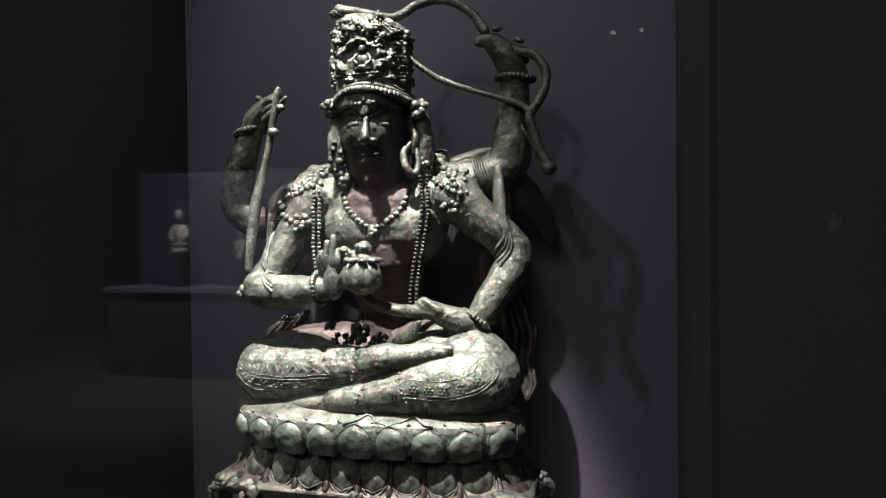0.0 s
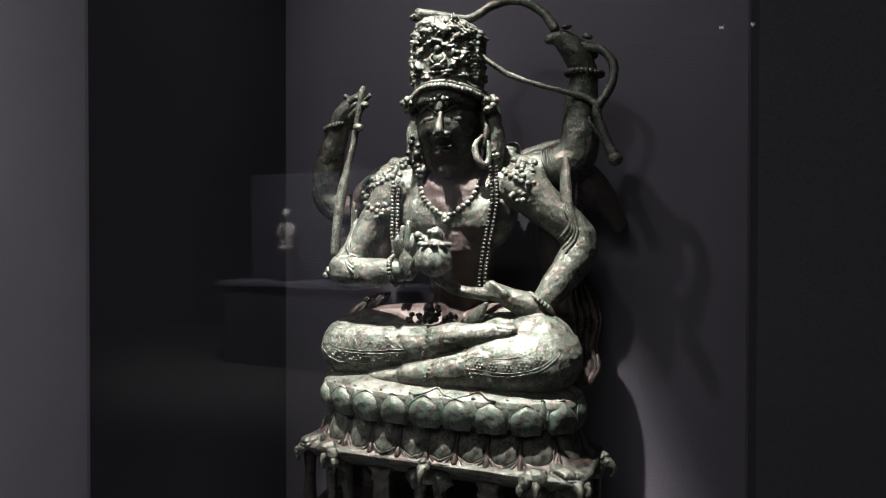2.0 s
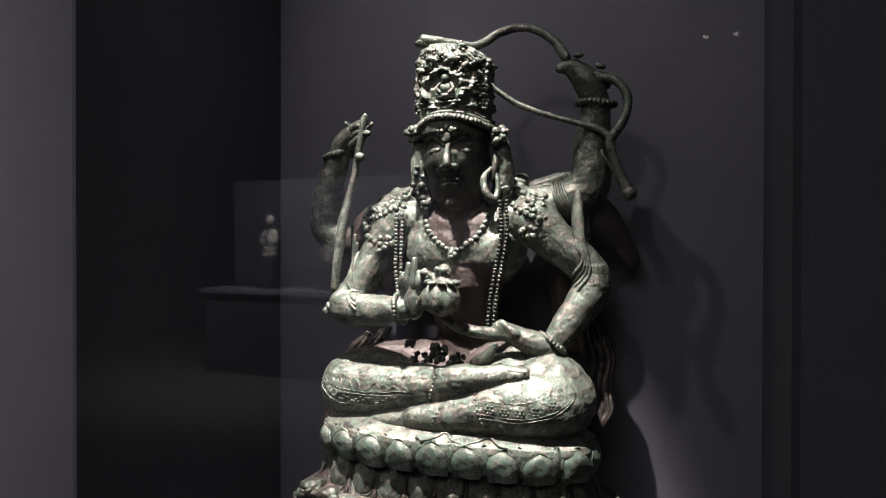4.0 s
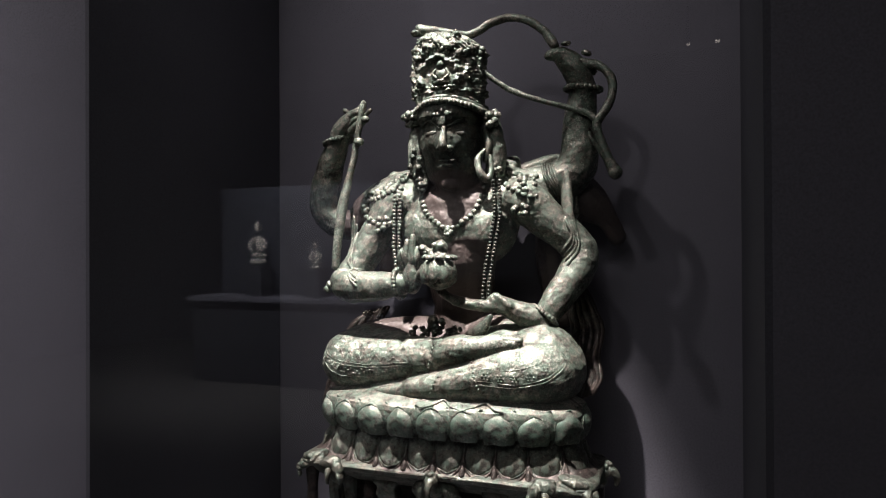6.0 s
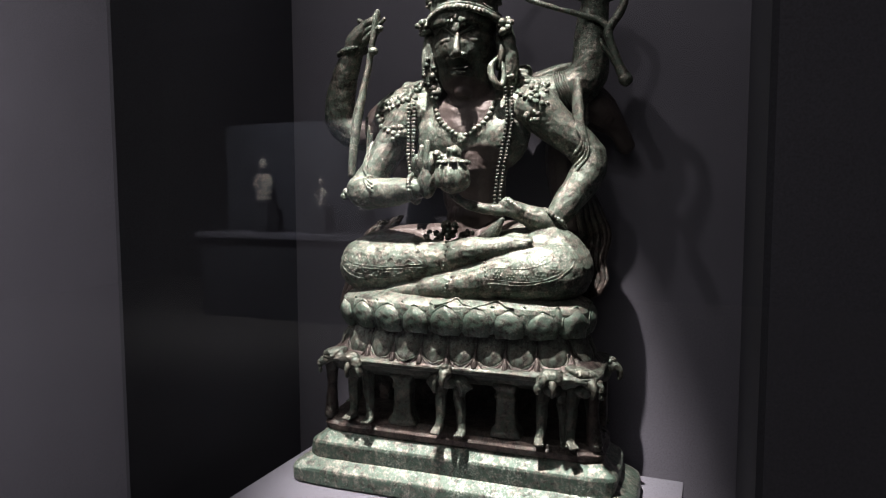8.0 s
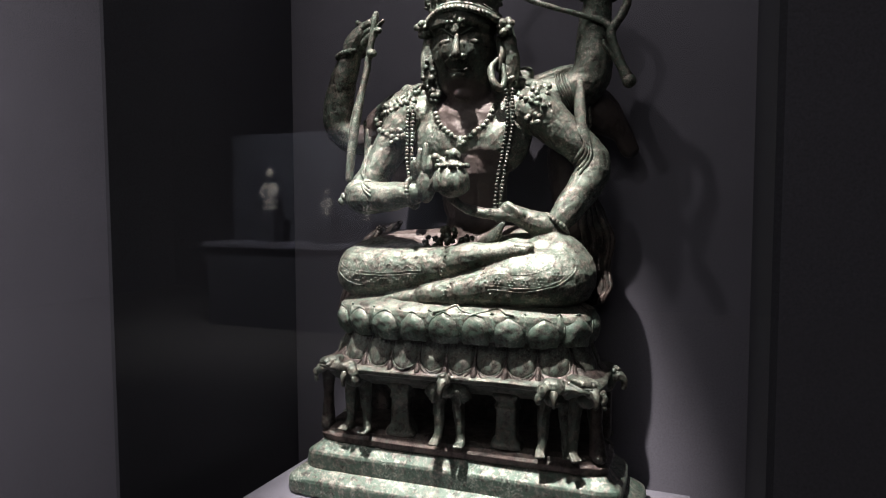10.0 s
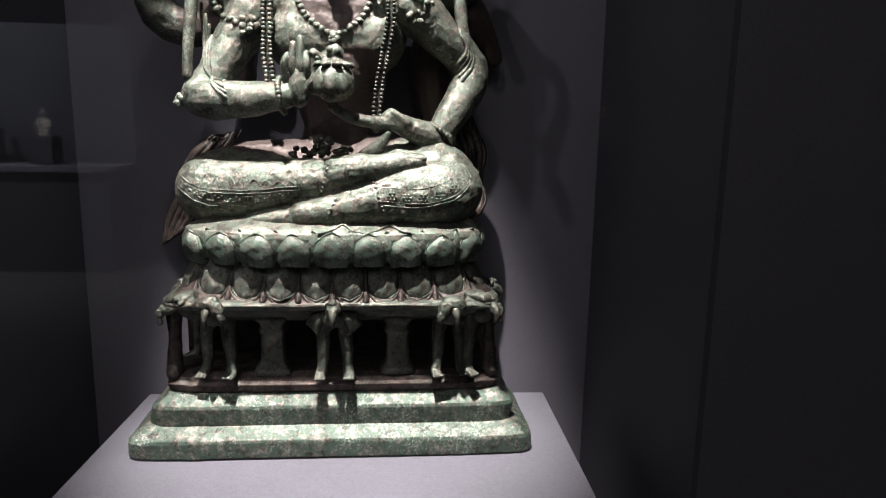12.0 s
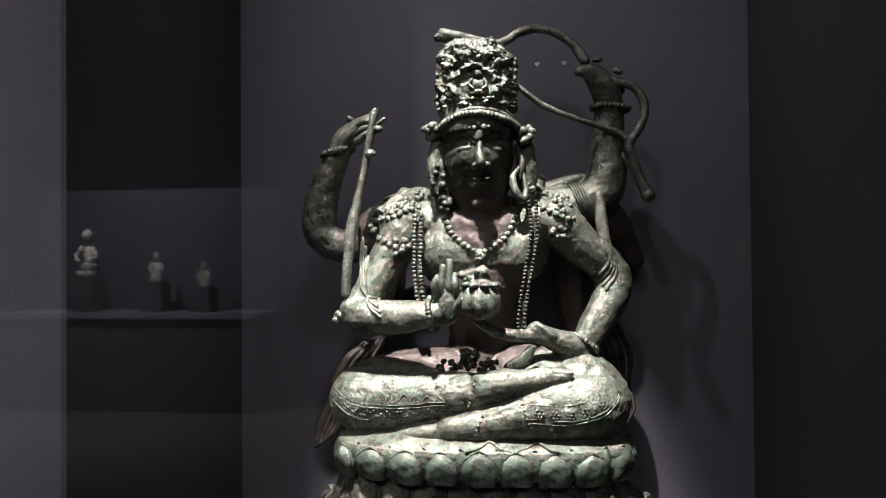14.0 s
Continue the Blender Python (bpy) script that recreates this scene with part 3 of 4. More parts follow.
# raised right arm
tube(body, [(-0.408, 0.850, 1.550, 0.030), (-0.450, 0.850, 1.535, 0.026), (-0.500, 0.845, 1.524, 0.023), (-0.527, 0.838, 1.540, 0.0235), (-0.529, 0.832, 1.572, 0.0230), (-0.515, 0.826, 1.615, 0.0195), (-0.500, 0.822, 1.645, 0.0155)], 6, 18)
tube(body, [(-0.499, 0.821, 1.645, 0.015), (-0.488, 0.818, 1.665, 0.0165), (-0.470, 0.812, 1.678, 0.013), (-0.455, 0.806, 1.686, 0.008)], 5, 12)
# raised left arm and the fist that holds the bow
tube(body, [(-0.235, 0.850, 1.568, 0.030), (-0.200, 0.858, 1.572, 0.028), (-0.165, 0.862, 1.582, 0.028), (-0.148, 0.862, 1.606, 0.0265), (-0.147, 0.862, 1.650, 0.0235), (-0.143, 0.862, 1.690, 0.0195), (-0.142, 0.860, 1.705, 0.018)], 6, 18)
tube(body, [(-0.142, 0.860, 1.705, 0.018), (-0.148, 0.854, 1.722, 0.0185), (-0.159, 0.847, 1.738, 0.0165), (-0.172, 0.840, 1.747, 0.0115), (-0.182, 0.836, 1.746, 0.007)], 5, 14)
# arm behind, with a stub; made bulkier to shade the wall in the gap
tube(body, [(-0.172, 0.894, 1.565, 0.030), (-0.188, 0.903, 1.50, 0.031), (-0.186, 0.905, 1.44, 0.027), (-0.175, 0.9, 1.39, 0.020)], 5, 12)
tube(body, [(-0.235, 0.885, 1.572, 0.034), (-0.170, 0.892, 1.570, 0.032), (-0.135, 0.898, 1.545, 0.026), (-0.116, 0.905, 1.525, 0.015), (-0.104, 0.915, 1.502, 0.013)], 5, 12)
tube(body, [(-0.235, 0.875, 1.594, 0.011), (-0.205, 0.873, 1.604, 0.0105), (-0.180, 0.872, 1.611, 0.0085)], 4, 12)
ball(body, (-0.239, 0.850, 1.604), (0.013, 0.011, 0.012))
tube(body, [(-0.400, 0.880, 1.545, 0.03), (-0.440, 0.890, 1.52, 0.026), (-0.445, 0.89, 1.46, 0.02)], 5, 12)
# shoulder mounds
ball(body, (-0.402, 0.835, 1.585), (0.018, 0.018, 0.013), (0, -25, 0))
tube(body, [(-0.394, 0.842, 1.580, 0.023), (-0.430, 0.846, 1.563, 0.029), (-0.462, 0.848, 1.545, 0.027)], 4, 14)
ball(body, (-0.413, 0.838, 1.590), (0.012, 0.012, 0.011))
ball(body, (-0.245, 0.842, 1.588), (0.020, 0.02, 0.014))
# crown core
loft(body, -0.313, 0.803, [(1.660, 0.0445, 0.0465), (1.690, 0.0465, 0.047), (1.73, 0.045, 0.0445), (1.755, 0.040, 0.039), (1.770, 0.030, 0.030), (1.776, 0.02, 0.02)], 2.3, 48)
# hair falling behind the ears
tube(body, [(-0.362, 0.808, 1.662, 0.010), (-0.366, 0.806, 1.630, 0.012), (-0.362, 0.808, 1.600, 0.014), (-0.356, 0.815, 1.568, 0.015)], 5, 10)
tube(body, [(-0.256, 0.812, 1.662, 0.010), (-0.250, 0.812, 1.630, 0.012), (-0.252, 0.815, 1.600, 0.014), (-0.262, 0.82, 1.568, 0.012)], 5, 10)
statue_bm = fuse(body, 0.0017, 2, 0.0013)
TREE = BVHTree.FromBMesh(statue_bm)


def fade(x, a, b):
    t = min(max((x - a) / (b - a), 0.0), 1.0)
    return t * t * (3 - 2 * t)


def blot(c, x, y, z, rx, ry, rz):
    """1 inside a soft ellipsoid, 0 outside."""
    return 1 - fade(math.sqrt(((c.x - x) / rx) ** 2 + ((c.y - y) / ry) ** 2 + ((c.z - z) / rz) ** 2), 0.75, 1.15)


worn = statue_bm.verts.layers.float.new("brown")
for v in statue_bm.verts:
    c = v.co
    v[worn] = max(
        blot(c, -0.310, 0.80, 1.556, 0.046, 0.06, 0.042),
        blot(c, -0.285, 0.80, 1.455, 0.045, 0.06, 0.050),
        # Lap: brown cloth, deepened in colour for the shade of arms and chest.
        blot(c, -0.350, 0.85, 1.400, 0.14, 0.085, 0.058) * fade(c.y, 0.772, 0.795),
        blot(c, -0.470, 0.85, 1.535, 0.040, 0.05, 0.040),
        # Rear parts: maroon metal, with shade behind the body also put in as brown.
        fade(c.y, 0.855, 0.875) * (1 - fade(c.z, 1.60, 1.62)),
        # Browner towards the underside.
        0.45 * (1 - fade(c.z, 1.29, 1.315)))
# The face takes the darker bronze to stand for the crown's shade.
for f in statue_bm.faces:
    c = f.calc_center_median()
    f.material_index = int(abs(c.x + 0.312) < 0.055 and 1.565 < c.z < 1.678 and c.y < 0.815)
fused = bpy.data.meshes.new("statue_skin")


def front(x, z, far=0.9, sink=0.0):
    """The place on the statue's front at x, z."""
    hit = TREE.ray_cast(Vector((x, 0.60, z)), Vector((0, 1, 0)))[0]
    return Vector((x, min(hit.y if hit else far, far) + sink, z))


statue_bm.to_mesh(fused)
statue_bm.free()
d = bmesh.new()
d.verts.layers.float.new("brown")


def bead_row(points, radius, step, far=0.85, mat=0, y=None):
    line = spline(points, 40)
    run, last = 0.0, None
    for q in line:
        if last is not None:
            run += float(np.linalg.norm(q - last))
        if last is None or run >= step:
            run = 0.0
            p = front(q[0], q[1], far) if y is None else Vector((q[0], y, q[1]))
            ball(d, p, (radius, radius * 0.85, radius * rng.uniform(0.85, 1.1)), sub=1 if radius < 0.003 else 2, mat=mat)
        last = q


def line_on(points, radius, far=0.85, mat=0, n=8, sides=6):
    rows = [(*front(q[0], q[1], far), radius) for q in spline(points, n)]
    tube(d, rows, 1, sides, mat=mat)


def cluster(c, radius, bead, count, mat=0):
    for _ in range(count):
        v = Vector((rng.gauss(0, 1), rng.gauss(0, 0.6), rng.gauss(0, 1))).normalized() * radius * rng.uniform(0.4, 1)
        ball(d, Vector(c) + v, bead * rng.uniform(0.75, 1.15), sub=2, mat=mat)


# fingers and toes
for k, (dx, top) in enumerate(((-0.012, 1.484), (-0.005, 1.496), (0.003, 1.502), (0.009, 1.486))):
    tube(d, [(-0.346 + dx, 0.742, 1.460, 0.0052), (-0.346 + dx * 1.1, 0.738, 1.475, 0.005), (-0.345 + dx, 0.740, top, 0.004)], 4, 8)
tube(d, [(-0.338, 0.742, 1.445, 0.006), (-0.326, 0.735, 1.458, 0.005)], 4, 8)
for k in range(3):
    tube(d, [(-0.482 + k * 0.006, 0.812 - k * 0.002, 1.672 - k * 0.006, 0.006), (-0.462 + k * 0.004, 0.802, 1.683 - k * 0.007, 0.005), (-0.447, 0.799, 1.684 - k * 0.008, 0.004)], 4, 8)
tube(d, [(-0.472, 0.812, 1.684, 0.004), (-0.482, 0.81, 1.690, 0.004)], 3, 8)
for k in range(4):
    tube(d, [(-0.178 + k * 0.010, 0.835 + k * 0.003, 1.742 - k * 0.005, 0.0030), (-0.172 + k * 0.010, 0.835 + k * 0.003, 1.7515 - k * 0.005, 0.0036), (-0.162 + k * 0.010, 0.842 + k * 0.003, 1.751 - k * 0.006, 0.0040), (-0.154 + k * 0.009, 0.848 + k * 0.003, 1.742 - k * 0.006, 0.0048)], 4, 8)
ball(d, (-0.134, 0.842, 1.746), (0.0075, 0.005, 0.0045), (0, 25, 0), 2)
ball(d, (-0.160, 0.836, 1.760), (0.0070, 0.005, 0.0035), (0, -10, 0), 2)
for k in range(4):
    tube(d, [(-0.222 + k * 0.003, 0.748 + k * 0.006, 1.372, 0.0045), (-0.203 - k * 0.002, 0.751 + k * 0.007, 1.371, 0.0042)], 3, 8)
for k in range(9):
    a = k * math.tau / 9
    ball(d, (-0.308 + 0.016 * math.sin(a), 0.742 - 0.014 * math.cos(a), 1.457), (0.0090, 0.0078, 0.017), (-14 * math.cos(a), -18 * math.sin(a), 0), 2)
    ball(d, (-0.306 + 0.0185 * math.sin(a + 0.3), 0.742 - 0.016 * math.cos(a + 0.3), 1.4745), (0.0062, 0.005, 0.0034), (0, 15 * math.sin(a), 0), sub=2)
cluster((-0.304, 0.740, 1.488), 0.0075, 0.0046, 12)
cluster((-0.325, 0.738, 1.484), 0.005, 0.0040, 6)
# bow: upper limb over the crown, grip, lower limb, string
tube(d, [(-0.354, 0.797, 1.790, 0.0085), (-0.340, 0.797, 1.788, 0.0062), (-0.316, 0.802, 1.782, 0.0068), (-0.290, 0.808, 1.778, 0.0058), (-0.274, 0.814, 1.785, 0.0056), (-0.256, 0.822, 1.797, 0.0056), (-0.236, 0.830, 1.802, 0.0056), (-0.212, 0.834, 1.797, 0.0056), (-0.190, 0.836, 1.781, 0.0058), (-0.176, 0.836, 1.760, 0.007)], 6, 12)
for q in range(5):
    ball(d, (-0.362 + q * 0.002, 0.792 + q * 0.001, 1.784 + 0.002 * (q % 2)), (0.0050, 0.0065, 0.0040), sub=2)
tube(d, [(-0.136, 0.846, 1.733, 0.0065), (-0.118, 0.846, 1.728, 0.006), (-0.104, 0.846, 1.714, 0.0058), (-0.100, 0.845, 1.692, 0.0058), (-0.108, 0.842, 1.670, 0.0058), (-0.120, 0.840, 1.652, 0.006), (-0.118, 0.840, 1.635, 0.006), (-0.108, 0.842, 1.608, 0.0065), (-0.099, 0.843, 1.588, 0.0075)], 6, 12)
ball(d, (-0.097, 0.843, 1.585), 0.0095, sub=2)
tube(d, [(-0.268, 0.800, 1.728, 0.0032), (-0.255, 0.802, 1.716, 0.0033), (-0.231, 0.810, 1.699, 0.0036), (-0.200, 0.820, 1.686, 0.0036), (-0.166, 0.832, 1.676, 0.0036), (-0.135, 0.838, 1.666, 0.004), (-0.120, 0.840, 1.655, 0.0045)], 6, 10)
tube(d, [(-0.129, 0.836, 1.638, 0.002), (-0.127, 0.834, 1.630, 0.003), (-0.118, 0.836, 1.618, 0.003), (-0.112, 0.840, 1.606, 0.003)], 5, 8)
# staff in the raised right hand
tube(d, [(-0.443, 0.797, 1.697, 0.0035), (-0.446, 0.797, 1.688, 0.0055), (-0.451, 0.796, 1.660, 0.0048), (-0.456, 0.795, 1.630, 0.0050), (-0.465, 0.790, 1.585, 0.0056), (-0.472, 0.784, 1.545, 0.0074), (-0.476, 0.778, 1.500, 0.0064), (-0.478, 0.774, 1.462, 0.0058)], 6, 12)
ball(d, (-0.440, 0.794, 1.672), (0.007, 0.005, 0.005), sub=2)
ball(d, (-0.449, 0.791, 1.640), (0.008, 0.006, 0.006), sub=2)
tube(d, [(-0.440, 0.796, 1.678, 0.003), (-0.432, 0.794, 1.684, 0.003)], 3, 8)
# bangles
for c, r, tilt in (((-0.500, 0.822, 1.648), 0.0205, (0, -12, 0)), ((-0.142, 0.860, 1.702), 0.0235, (0, 5, 0)), ((-0.184, 0.806, 1.398), 0.0195, (-20, 38, 0)), ((-0.366, 0.749, 1.440), 0.0185, (0, 84, 0))):
    m = pose(*c, *tilt)
    for k in range(26):
        a = 2 * math.pi * k / 26
        ball(d, m @ Vector((r * math.cos(a), r * math.sin(a), 0)), 0.0042, sub=1)
# crown: seated figure in an arch, scrolls, knobs
CROWN = (-0.313, 0.803)


def on_crown(a, z, lift=0.0):
    k = 1.0 if z < 1.750 else 1 - (z - 1.750) * 9
    return (CROWN[0] + (0.0465 + lift) * k * math.sin(a), CROWN[1] - (0.0475 + lift) * k * math.cos(a), z)




def cells(p, scale):
    """Rounded lumps with creases between them."""
    return max(0.0, 1 - 1.25 * noise.voronoi(p * scale)[0][0])


def crown_relief(a, z):
    """How far the encrusted ornament stands out at an angle and height."""
    p = Vector((0.047 * math.sin(a) * 1.1, -0.047 * math.cos(a), z))
    lumps = 0.0070 * cells(p, 82) + 0.0042 * cells(p + Vector((3, 1, 2)), 190) + 0.0012 * noise.noise(p * 500)
    x = 0.047 * a
    niche = 1 - fade(math.hypot(x / 0.021, (z - 1.712) / 0.022), 0.8, 1.15)
    ring = math.exp(-((math.hypot(x / 0.024, (z - 1.712) / 0.024) - 1) / 0.16) ** 2) * fade(z, 1.695, 1.705)
    girdle = 1 - fade(z, 1.688, 1.693)
    rays = 0.0028 * fade(a, 0.35, 0.55) * fade(z, 1.735, 1.75) * (0.5 + 0.5 * math.sin((z + x * 0.8) * 900))
    return lumps * (1 - 0.8 * niche) * (1 - 0.85 * girdle) + 0.0045 * ring + rays


rows_of = []
for j in range(112):
    z = 1.682 + 0.095 * j / 111
    ring = []
    for i in range(240):
        a = math.tau * i / 240 - math.pi
        shrink = math.sqrt(max(0.0, 1 - max(0.0, (z - 1.748) / 0.032) ** 2.6))
        r = shrink * (0.0450 - 0.05 * max(0.0, z - 1.71)) + crown_relief(a, z) * (0.35 + 0.65 * shrink)
        x = r * 1.03 * math.sin(a)
        ring.append(d.verts.new((CROWN[0] + x, CROWN[1] - 0.001 - r * math.cos(a), z - 0.16 * x * fade(z, 1.72, 1.78))))
    rows_of.append(ring)
for a, b in zip(rows_of, rows_of[1:]):
    for k in range(240):
        d.faces.new((a[k], a[(k + 1) % 240], b[(k + 1) % 240], b[k]))
d.faces.new(rows_of[-1])
for a, z, r in ((-0.35, 1.752, 0.0075), (0.28, 1.750, 0.0078), (-0.02, 1.757, 0.006), (0.62, 1.742, 0.0062), (-0.72, 1.740, 0.0065), (-0.62, 1.765, 0.0065), (0.58, 1.768, 0.006), (0.98, 1.75, 0.006), (-1.05, 1.755, 0.006)):
    c = on_crown(a, z, 0.001)
    ball(d, c, (r, r * 0.8, r * 0.75), (0, rng.uniform(-40, 40), 0), 2)
    for q in range(5):
        w = q * 1.257 + rng.uniform(-0.3, 0.3)
        ball(d, on_crown(a + r * 0.95 / 0.048 * math.cos(w), z + r * 0.95 * math.sin(w), 0.0005), (r * 0.55, r * 0.5, r * 0.38), (0, -math.degrees(w), 0), 2)
for s in (-1, 1):
    for k in range(6):
        ball(d, on_crown(s * 1.25, 1.698 + k * 0.0095, 0.004), (0.0032, 0.0035, 0.0042), sub=2)
yb = CROWN[1] - 0.049
ball(d, (-0.308, yb + 0.002, 1.7035), (0.0115, 0.005, 0.0032), sub=2)
tube(d, [(-0.319, yb + 0.002, 1.7065, 0.0022), (-0.308, yb - 0.001, 1.7045, 0.0026), (-0.297, yb + 0.002, 1.7065, 0.0022)], 4, 8)
ball(d, (-0.308, yb + 0.003, 1.7145), (0.0085, 0.005, 0.0085), sub=2)
ball(d, (-0.308, yb + 0.001, 1.7265), (0.0050, 0.005, 0.0055), sub=2)
for s in (-1, 1):
    tube(d, [(-0.308 + s * 0.007, yb + 0.001, 1.720, 0.0020), (-0.308 + s * 0.0105, yb, 1.7135, 0.0022), (-0.308 + s * 0.006, yb - 0.002, 1.708, 0.0018)], 4, 7)
for k in range(7):
    ball(d, (-0.326 + k * 0.006, yb + 0.002 + 0.0003 * (k - 3) ** 2, 1.6975), (0.0034, 0.003, 0.0026), sub=2)
for z, rr, bead, n in ((1.680, 0.0500, 0.0052, 62), (1.6905, 0.0475, 0.0020, 110)):
    for k in range(n):
        a = 2 * math.pi * k / n
        drop = 0.012 * abs(math.sin(a)) ** 2
        ball(d, (-0.311 + rr * math.sin(a), 0.805 - rr * math.cos(a), z - drop), bead, sub=1)
tube(d, [(-0.311 + 0.0485 * math.sin(a * 0.314), 0.805 - 0.0485 * math.cos(a * 0.314), 1.6855 - 0.012 * math.sin(a * 0.314) ** 2, 0.0028) for a in range(21)], 2, 8)
cluster((-0.369, 0.795, 1.667), 0.011, 0.0052, 22)
cluster((-0.252, 0.797, 1.660), 0.011, 0.0052, 22)
for z0, x0 in ((1.615, -0.362), (1.602, -0.362), (1.588, -0.360), (1.576, -0.355)):
    cluster((x0, 0.798, z0), 0.011, 0.0044, 12, 1)
# face: brows, eyes, nose, lips, darker like the shaded face; forehead gem
f0 = lambda x, z, lift=0.0: tuple(front(x, z) - Vector((0, lift, 0)))
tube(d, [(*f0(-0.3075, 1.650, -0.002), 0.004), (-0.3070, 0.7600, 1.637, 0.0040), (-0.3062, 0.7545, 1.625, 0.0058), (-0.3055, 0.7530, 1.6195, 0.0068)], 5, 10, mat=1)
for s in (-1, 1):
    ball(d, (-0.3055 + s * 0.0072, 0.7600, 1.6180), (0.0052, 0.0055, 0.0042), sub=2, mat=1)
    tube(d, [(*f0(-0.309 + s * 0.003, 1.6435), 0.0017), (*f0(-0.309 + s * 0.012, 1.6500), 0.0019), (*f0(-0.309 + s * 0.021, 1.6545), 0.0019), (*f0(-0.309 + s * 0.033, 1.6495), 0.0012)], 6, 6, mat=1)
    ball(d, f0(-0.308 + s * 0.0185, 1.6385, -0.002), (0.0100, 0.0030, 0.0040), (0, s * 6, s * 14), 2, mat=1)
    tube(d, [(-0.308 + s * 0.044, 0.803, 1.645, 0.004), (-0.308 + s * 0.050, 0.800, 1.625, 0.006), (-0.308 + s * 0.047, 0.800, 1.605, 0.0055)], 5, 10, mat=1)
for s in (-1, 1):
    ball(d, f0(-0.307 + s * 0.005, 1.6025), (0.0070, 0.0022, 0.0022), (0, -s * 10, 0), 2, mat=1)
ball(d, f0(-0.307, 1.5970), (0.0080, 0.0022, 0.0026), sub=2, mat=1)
ball(d, f0(-0.3095, 1.658), (0.0080, 0.0026, 0.0125), sub=2)
for s in (-1, 1):
    ball(d, f0(-0.3095 + s * 0.0085, 1.6585), (0.0062, 0.0020, 0.0030), (0, s * 25, 0), 2)
for k, (dx, dz, r) in enumerate(((0, 0.006, 0.0035), (0, -0.004, 0.004), (-0.006, 0.001, 0.0035), (0.006, 0.001, 0.0035), (0, 0.013, 0.003), (-0.011, 0.001, 0.002), (0.011, 0.001, 0.002))):
    ball(d, f0(-0.3075 + dx, 1.662 + dz), (r, 0.002, r * 1.2), sub=2)
# hoop earring
tube(d, [(-0.263, 0.795, 1.618, 0.003), (-0.268, 0.786, 1.603, 0.0042), (-0.264, 0.784, 1.585, 0.005), (-0.256, 0.79, 1.578, 0.0045), (-0.252, 0.797, 1.592, 0.004), (-0.256, 0.798, 1.61, 0.003)], 6, 10)
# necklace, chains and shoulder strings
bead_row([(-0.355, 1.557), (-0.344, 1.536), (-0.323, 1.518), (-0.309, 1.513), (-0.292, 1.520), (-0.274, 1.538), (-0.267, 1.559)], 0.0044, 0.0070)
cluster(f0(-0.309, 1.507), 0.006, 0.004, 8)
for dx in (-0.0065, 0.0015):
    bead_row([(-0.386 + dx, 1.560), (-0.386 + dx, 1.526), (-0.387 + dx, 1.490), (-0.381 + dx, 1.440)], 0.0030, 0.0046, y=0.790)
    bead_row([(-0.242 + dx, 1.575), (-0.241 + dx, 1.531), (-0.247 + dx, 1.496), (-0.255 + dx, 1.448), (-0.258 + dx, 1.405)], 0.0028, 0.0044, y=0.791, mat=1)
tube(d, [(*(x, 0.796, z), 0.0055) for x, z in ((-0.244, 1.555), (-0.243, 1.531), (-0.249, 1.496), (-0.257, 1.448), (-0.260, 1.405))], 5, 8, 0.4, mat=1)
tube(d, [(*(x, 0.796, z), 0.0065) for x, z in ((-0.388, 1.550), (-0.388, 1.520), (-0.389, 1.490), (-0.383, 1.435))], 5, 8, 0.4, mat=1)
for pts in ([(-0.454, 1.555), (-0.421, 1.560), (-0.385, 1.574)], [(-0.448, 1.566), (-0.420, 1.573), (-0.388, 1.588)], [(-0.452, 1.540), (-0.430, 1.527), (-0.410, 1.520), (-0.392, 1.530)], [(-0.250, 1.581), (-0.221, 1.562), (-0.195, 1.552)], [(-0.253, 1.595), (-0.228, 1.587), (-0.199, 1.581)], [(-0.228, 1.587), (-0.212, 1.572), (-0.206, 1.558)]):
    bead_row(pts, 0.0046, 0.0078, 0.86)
for k in range(90):
    x, z = rng.uniform(-0.462, -0.385), rng.uniform(1.540, 1.596)
    if abs(z - (1.590 + (x + 0.385) * 0.55)) < 0.011:
        ball(d, f0(x, z), rng.uniform(0.0028, 0.0048), sub=2)
for k in range(50):
    x, z = rng.uniform(-0.256, -0.190), rng.uniform(1.55, 1.605)
    if abs(z - (1.594 - (x + 0.25) * 0.30)) < 0.008 or abs(z - (1.586 - (x + 0.25) * 0.62)) < 0.006:
        ball(d, f0(x, z), rng.uniform(0.0026, 0.0044), sub=2)
cluster(f0(-0.413, 1.520), 0.012, 0.005, 14)
cluster(f0(-0.214, 1.536), 0.011, 0.0045, 12)
cluster(f0(-0.452, 1.548), 0.008, 0.005, 8)
cluster((-0.487, 0.776, 1.432), 0.008, 0.0045, 10)
# ribbons tied round the arms
for k in range(4):
    line_on([(-0.466 + k * 0.004, 1.545 - k * 0.012), (-0.463 + k * 0.003, 1.490 - k * 0.004), (-0.452 + k * 0.003, 1.462 - k * 0.004), (-0.432 + k * 0.002, 1.455 - k * 0.006)], 0.0024, 0.80, n=6)
    line_on([(-0.164 + k * 0.004, 1.556), (-0.157 + k * 0.003, 1.52), (-0.150 + k * 0.003, 1.500 - k * 0.004), (-0.166 + k * 0.004, 1.480 - k * 0.005)], 0.0024, 0.86, n=6)
tube(d, [(-0.160, 0.835, 1.585, 0.006), (-0.158, 0.828, 1.555, 0.0075), (-0.155, 0.822, 1.525, 0.008), (-0.150, 0.822, 1.500, 0.010)], 5, 10, 0.5)
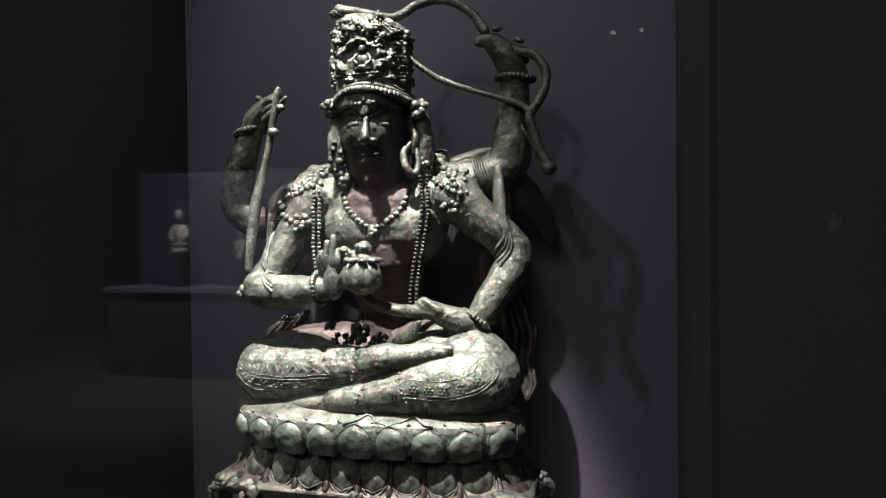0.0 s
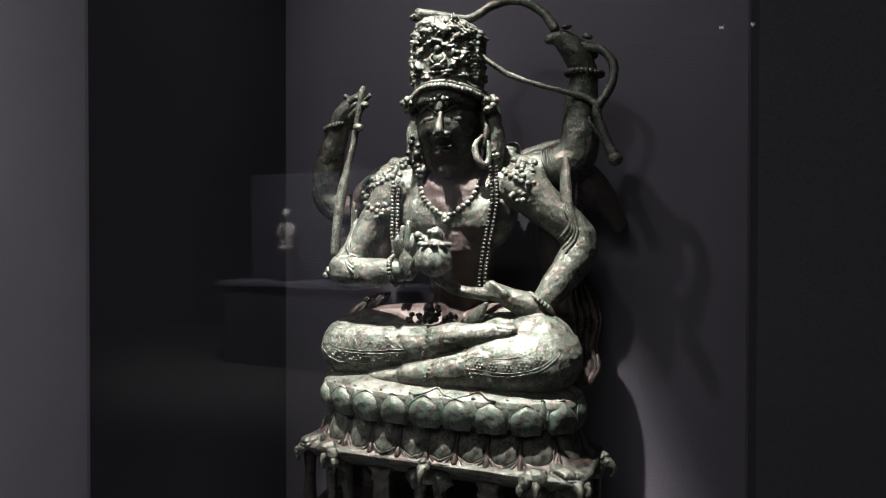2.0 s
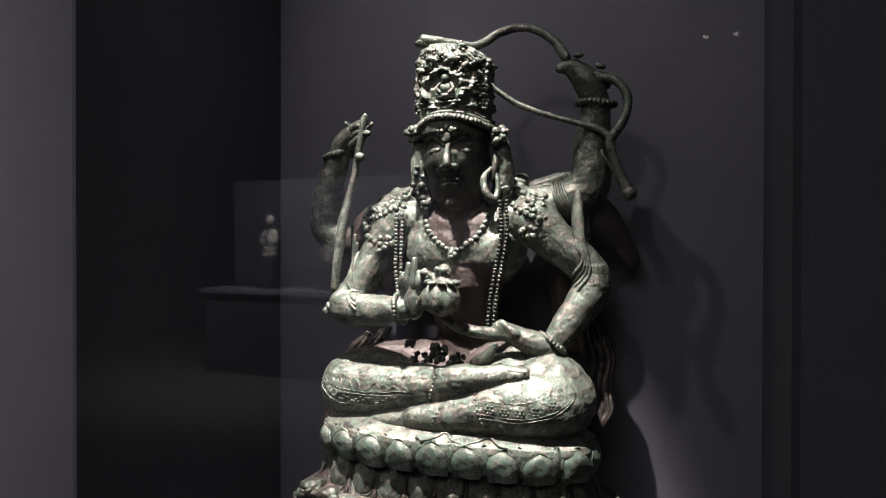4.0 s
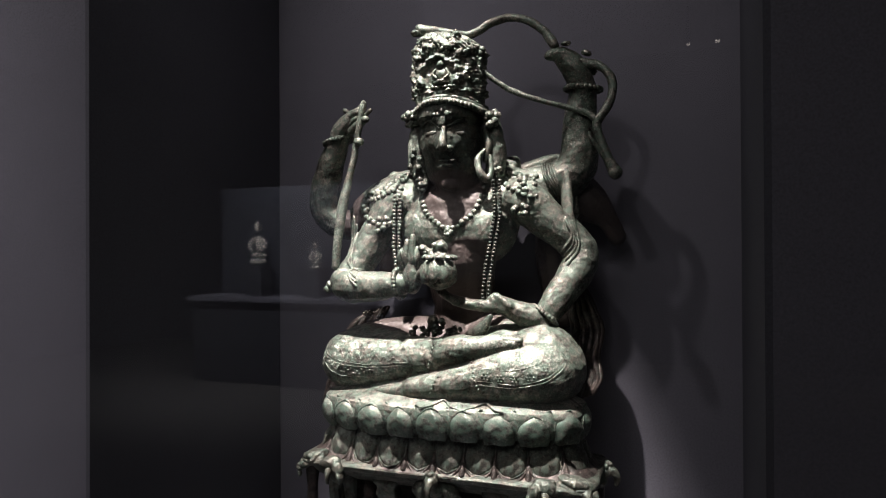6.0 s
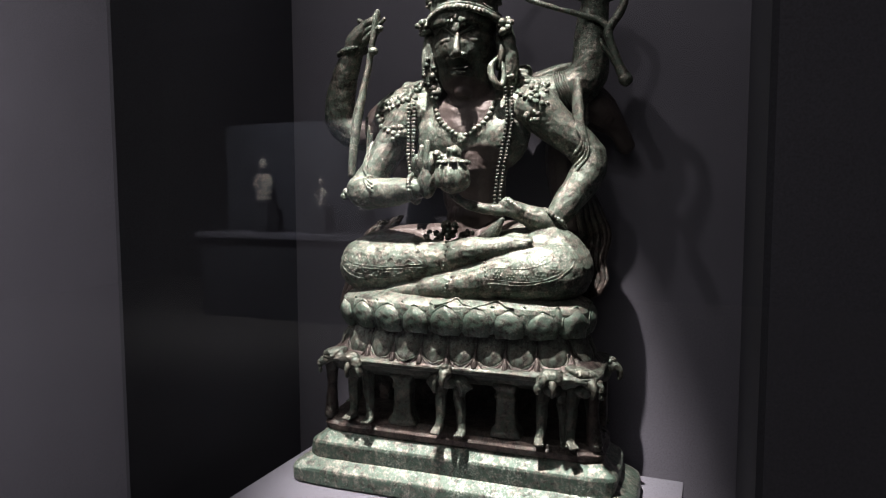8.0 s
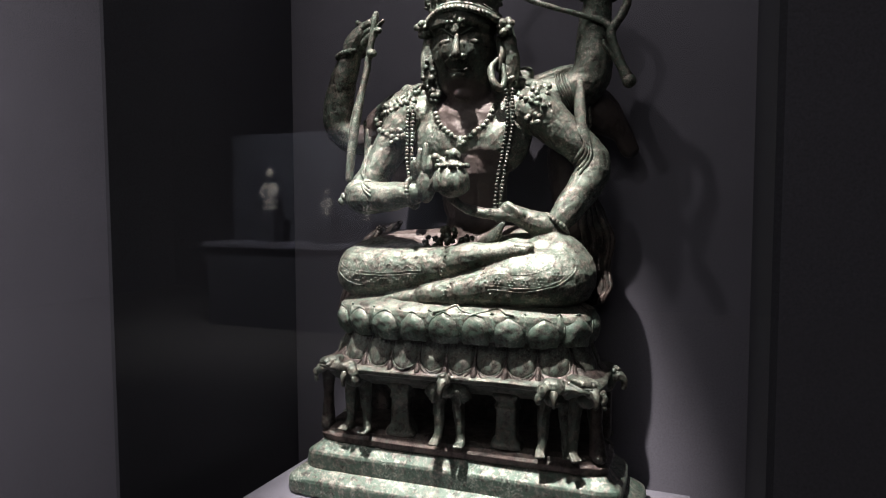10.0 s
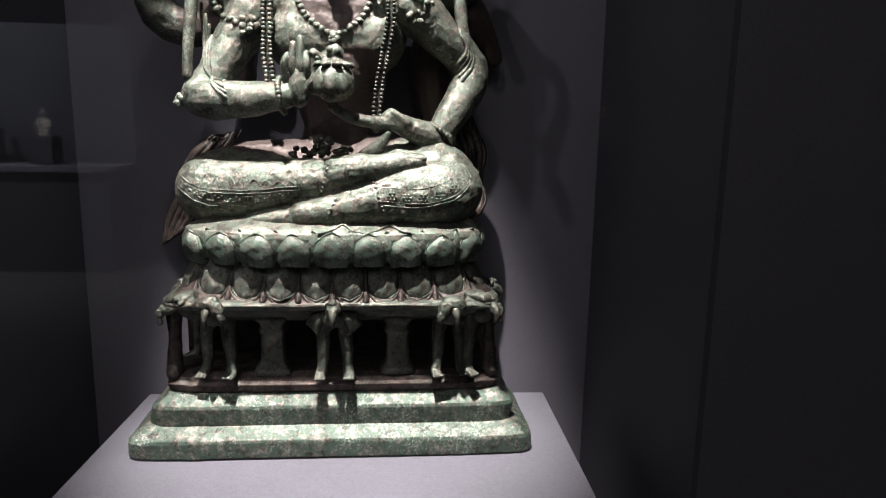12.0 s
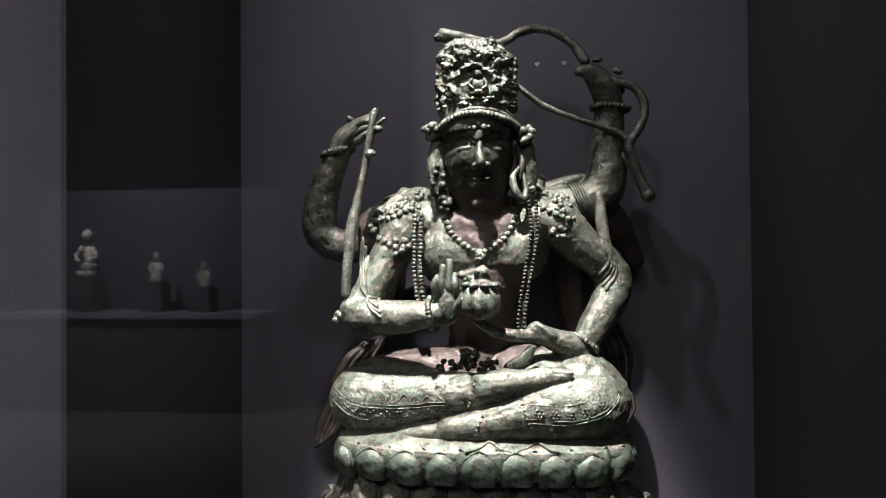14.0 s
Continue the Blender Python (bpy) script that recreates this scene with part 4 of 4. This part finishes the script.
for k in range(5):
    m = pose(-0.186 + k * 0.0035, 0.858, 1.577, 0, 68, 0)
    tube(d, [tuple(m @ Vector((0.0283 * math.cos(a * 0.3 + 2.0), 0.0283 * math.sin(a * 0.3 + 2.0) , 0))) + (0.0015,) for a in range(14)], 1, 6)
# scarf ends behind: folded ribbons
for k in range(9):
    u = k / 8 - 0.5
    w = 0.0034 + 0.0012 * (k % 2)
    tube(d, [(-0.462 + u * 0.040, 0.872, 1.392 + u * 0.012, w * 0.8), (-0.482 + u * 0.044, 0.866 - (k % 2) * 0.004, 1.368, w), (-0.500 + u * 0.036, 0.860, 1.338, w * 1.1), (-0.510 + u * 0.030, 0.856 - (k % 2) * 0.004, 1.308, w), (-0.522 + u * 0.028, 0.850, 1.280, w), (-0.531 + u * 0.020, 0.845, 1.258 + u * 0.014, w * 0.7)], 5, 8, mat=2)
    tube(d, [(-0.152 + u * 0.016, 0.878, 1.432, w * 0.8), (-0.146 + u * 0.034, 0.872 - (k % 2) * 0.004, 1.402, w), (-0.138 + u * 0.038, 0.866, 1.374, w * 1.1), (-0.140 + u * 0.032, 0.858 - (k % 2) * 0.004, 1.340, w * 1.1), (-0.134 + u * 0.032, 0.848, 1.314, w), (-0.138 + u * 0.024, 0.842, 1.290 + u * 0.010, w * 0.8)], 5, 8, mat=2)
for k in range(60):
    t = rng.random()
    ball(d, (-0.462 - 0.045 * t + rng.uniform(-0.02, 0.02), 0.866 - 0.006 * t, 1.392 - 0.06 * t), 0.0026, sub=1, mat=2)
# belt cluster and drapery in the lap
cluster((-0.326, 0.772, 1.383), 0.013, 0.0042, 30, 1)
cluster((-0.300, 0.775, 1.372), 0.013, 0.0036, 26, 1)
cluster((-0.350, 0.778, 1.370), 0.012, 0.0036, 22, 1)
tube(d, [(-0.275, 0.772, 1.372, 0.008), (-0.258, 0.768, 1.382, 0.009), (-0.246, 0.766, 1.398, 0.004)], 4, 10, 0.6, mat=1)
# anklets, and bands and dotted rosettes on the cloth of both legs
for x0, z0, lean in ((-0.318, 1.345, 0.2), (-0.312, 1.305, 0.3), (-0.256, 1.330, -0.25)):
    for k in range(8):
        t = k / 7 - 0.5
        ball(d, front(x0 + t * lean * 0.05, z0 + t * 0.036), 0.0019, sub=1)
for dz in (0.0, 0.004):
    line_on([(-0.490, 1.343 + dz), (-0.460, 1.331 + dz), (-0.410, 1.328 + dz), (-0.350, 1.333 + dz)], 0.0007, n=10)
    line_on([(-0.250, 1.318 + dz), (-0.205, 1.316 + dz), (-0.165, 1.326 + dz), (-0.147, 1.345 + dz), (-0.165, 1.366 + dz * 0.5)], 0.0007, n=10)
line_on([(-0.492, 1.333), (-0.460, 1.316), (-0.410, 1.314), (-0.360, 1.322)], 0.0007, n=10)
line_on([(-0.252, 1.338), (-0.205, 1.338), (-0.175, 1.346), (-0.170, 1.360)], 0.0007, n=10)
for k in range(46):
    u = k / 45
    p = spline([(-0.488, 1.338), (-0.455, 1.324), (-0.405, 1.321), (-0.352, 1.327)], 15)[k]
    ball(d, front(p[0], p[1] + rng.choice((-0.003, 0.0, 0.003))), 0.0016, sub=1)
for x0, z0 in ((-0.240, 1.328), (-0.222, 1.327), (-0.204, 1.327), (-0.186, 1.330), (-0.168, 1.337)):
    for k in range(7):
        a = k * math.pi / 3
        r = 0.0 if k == 6 else 0.0042
        ball(d, front(x0 + r * math.cos(a), z0 + r * math.sin(a)), 0.0016, sub=1)
for k in range(9):
    x0 = -0.475 + k * 0.014
    line_on([(x0, 1.337), (x0 + 0.006, 1.350 - 0.001 * k), (x0 + 0.014, 1.338)], 0.0007, n=4, sides=5)
statue_me = bpy.data.meshes.new("bronze_statue")
wear(d, 0.0013)
bmesh.ops.recalc_face_normals(d, faces=d.faces[:])
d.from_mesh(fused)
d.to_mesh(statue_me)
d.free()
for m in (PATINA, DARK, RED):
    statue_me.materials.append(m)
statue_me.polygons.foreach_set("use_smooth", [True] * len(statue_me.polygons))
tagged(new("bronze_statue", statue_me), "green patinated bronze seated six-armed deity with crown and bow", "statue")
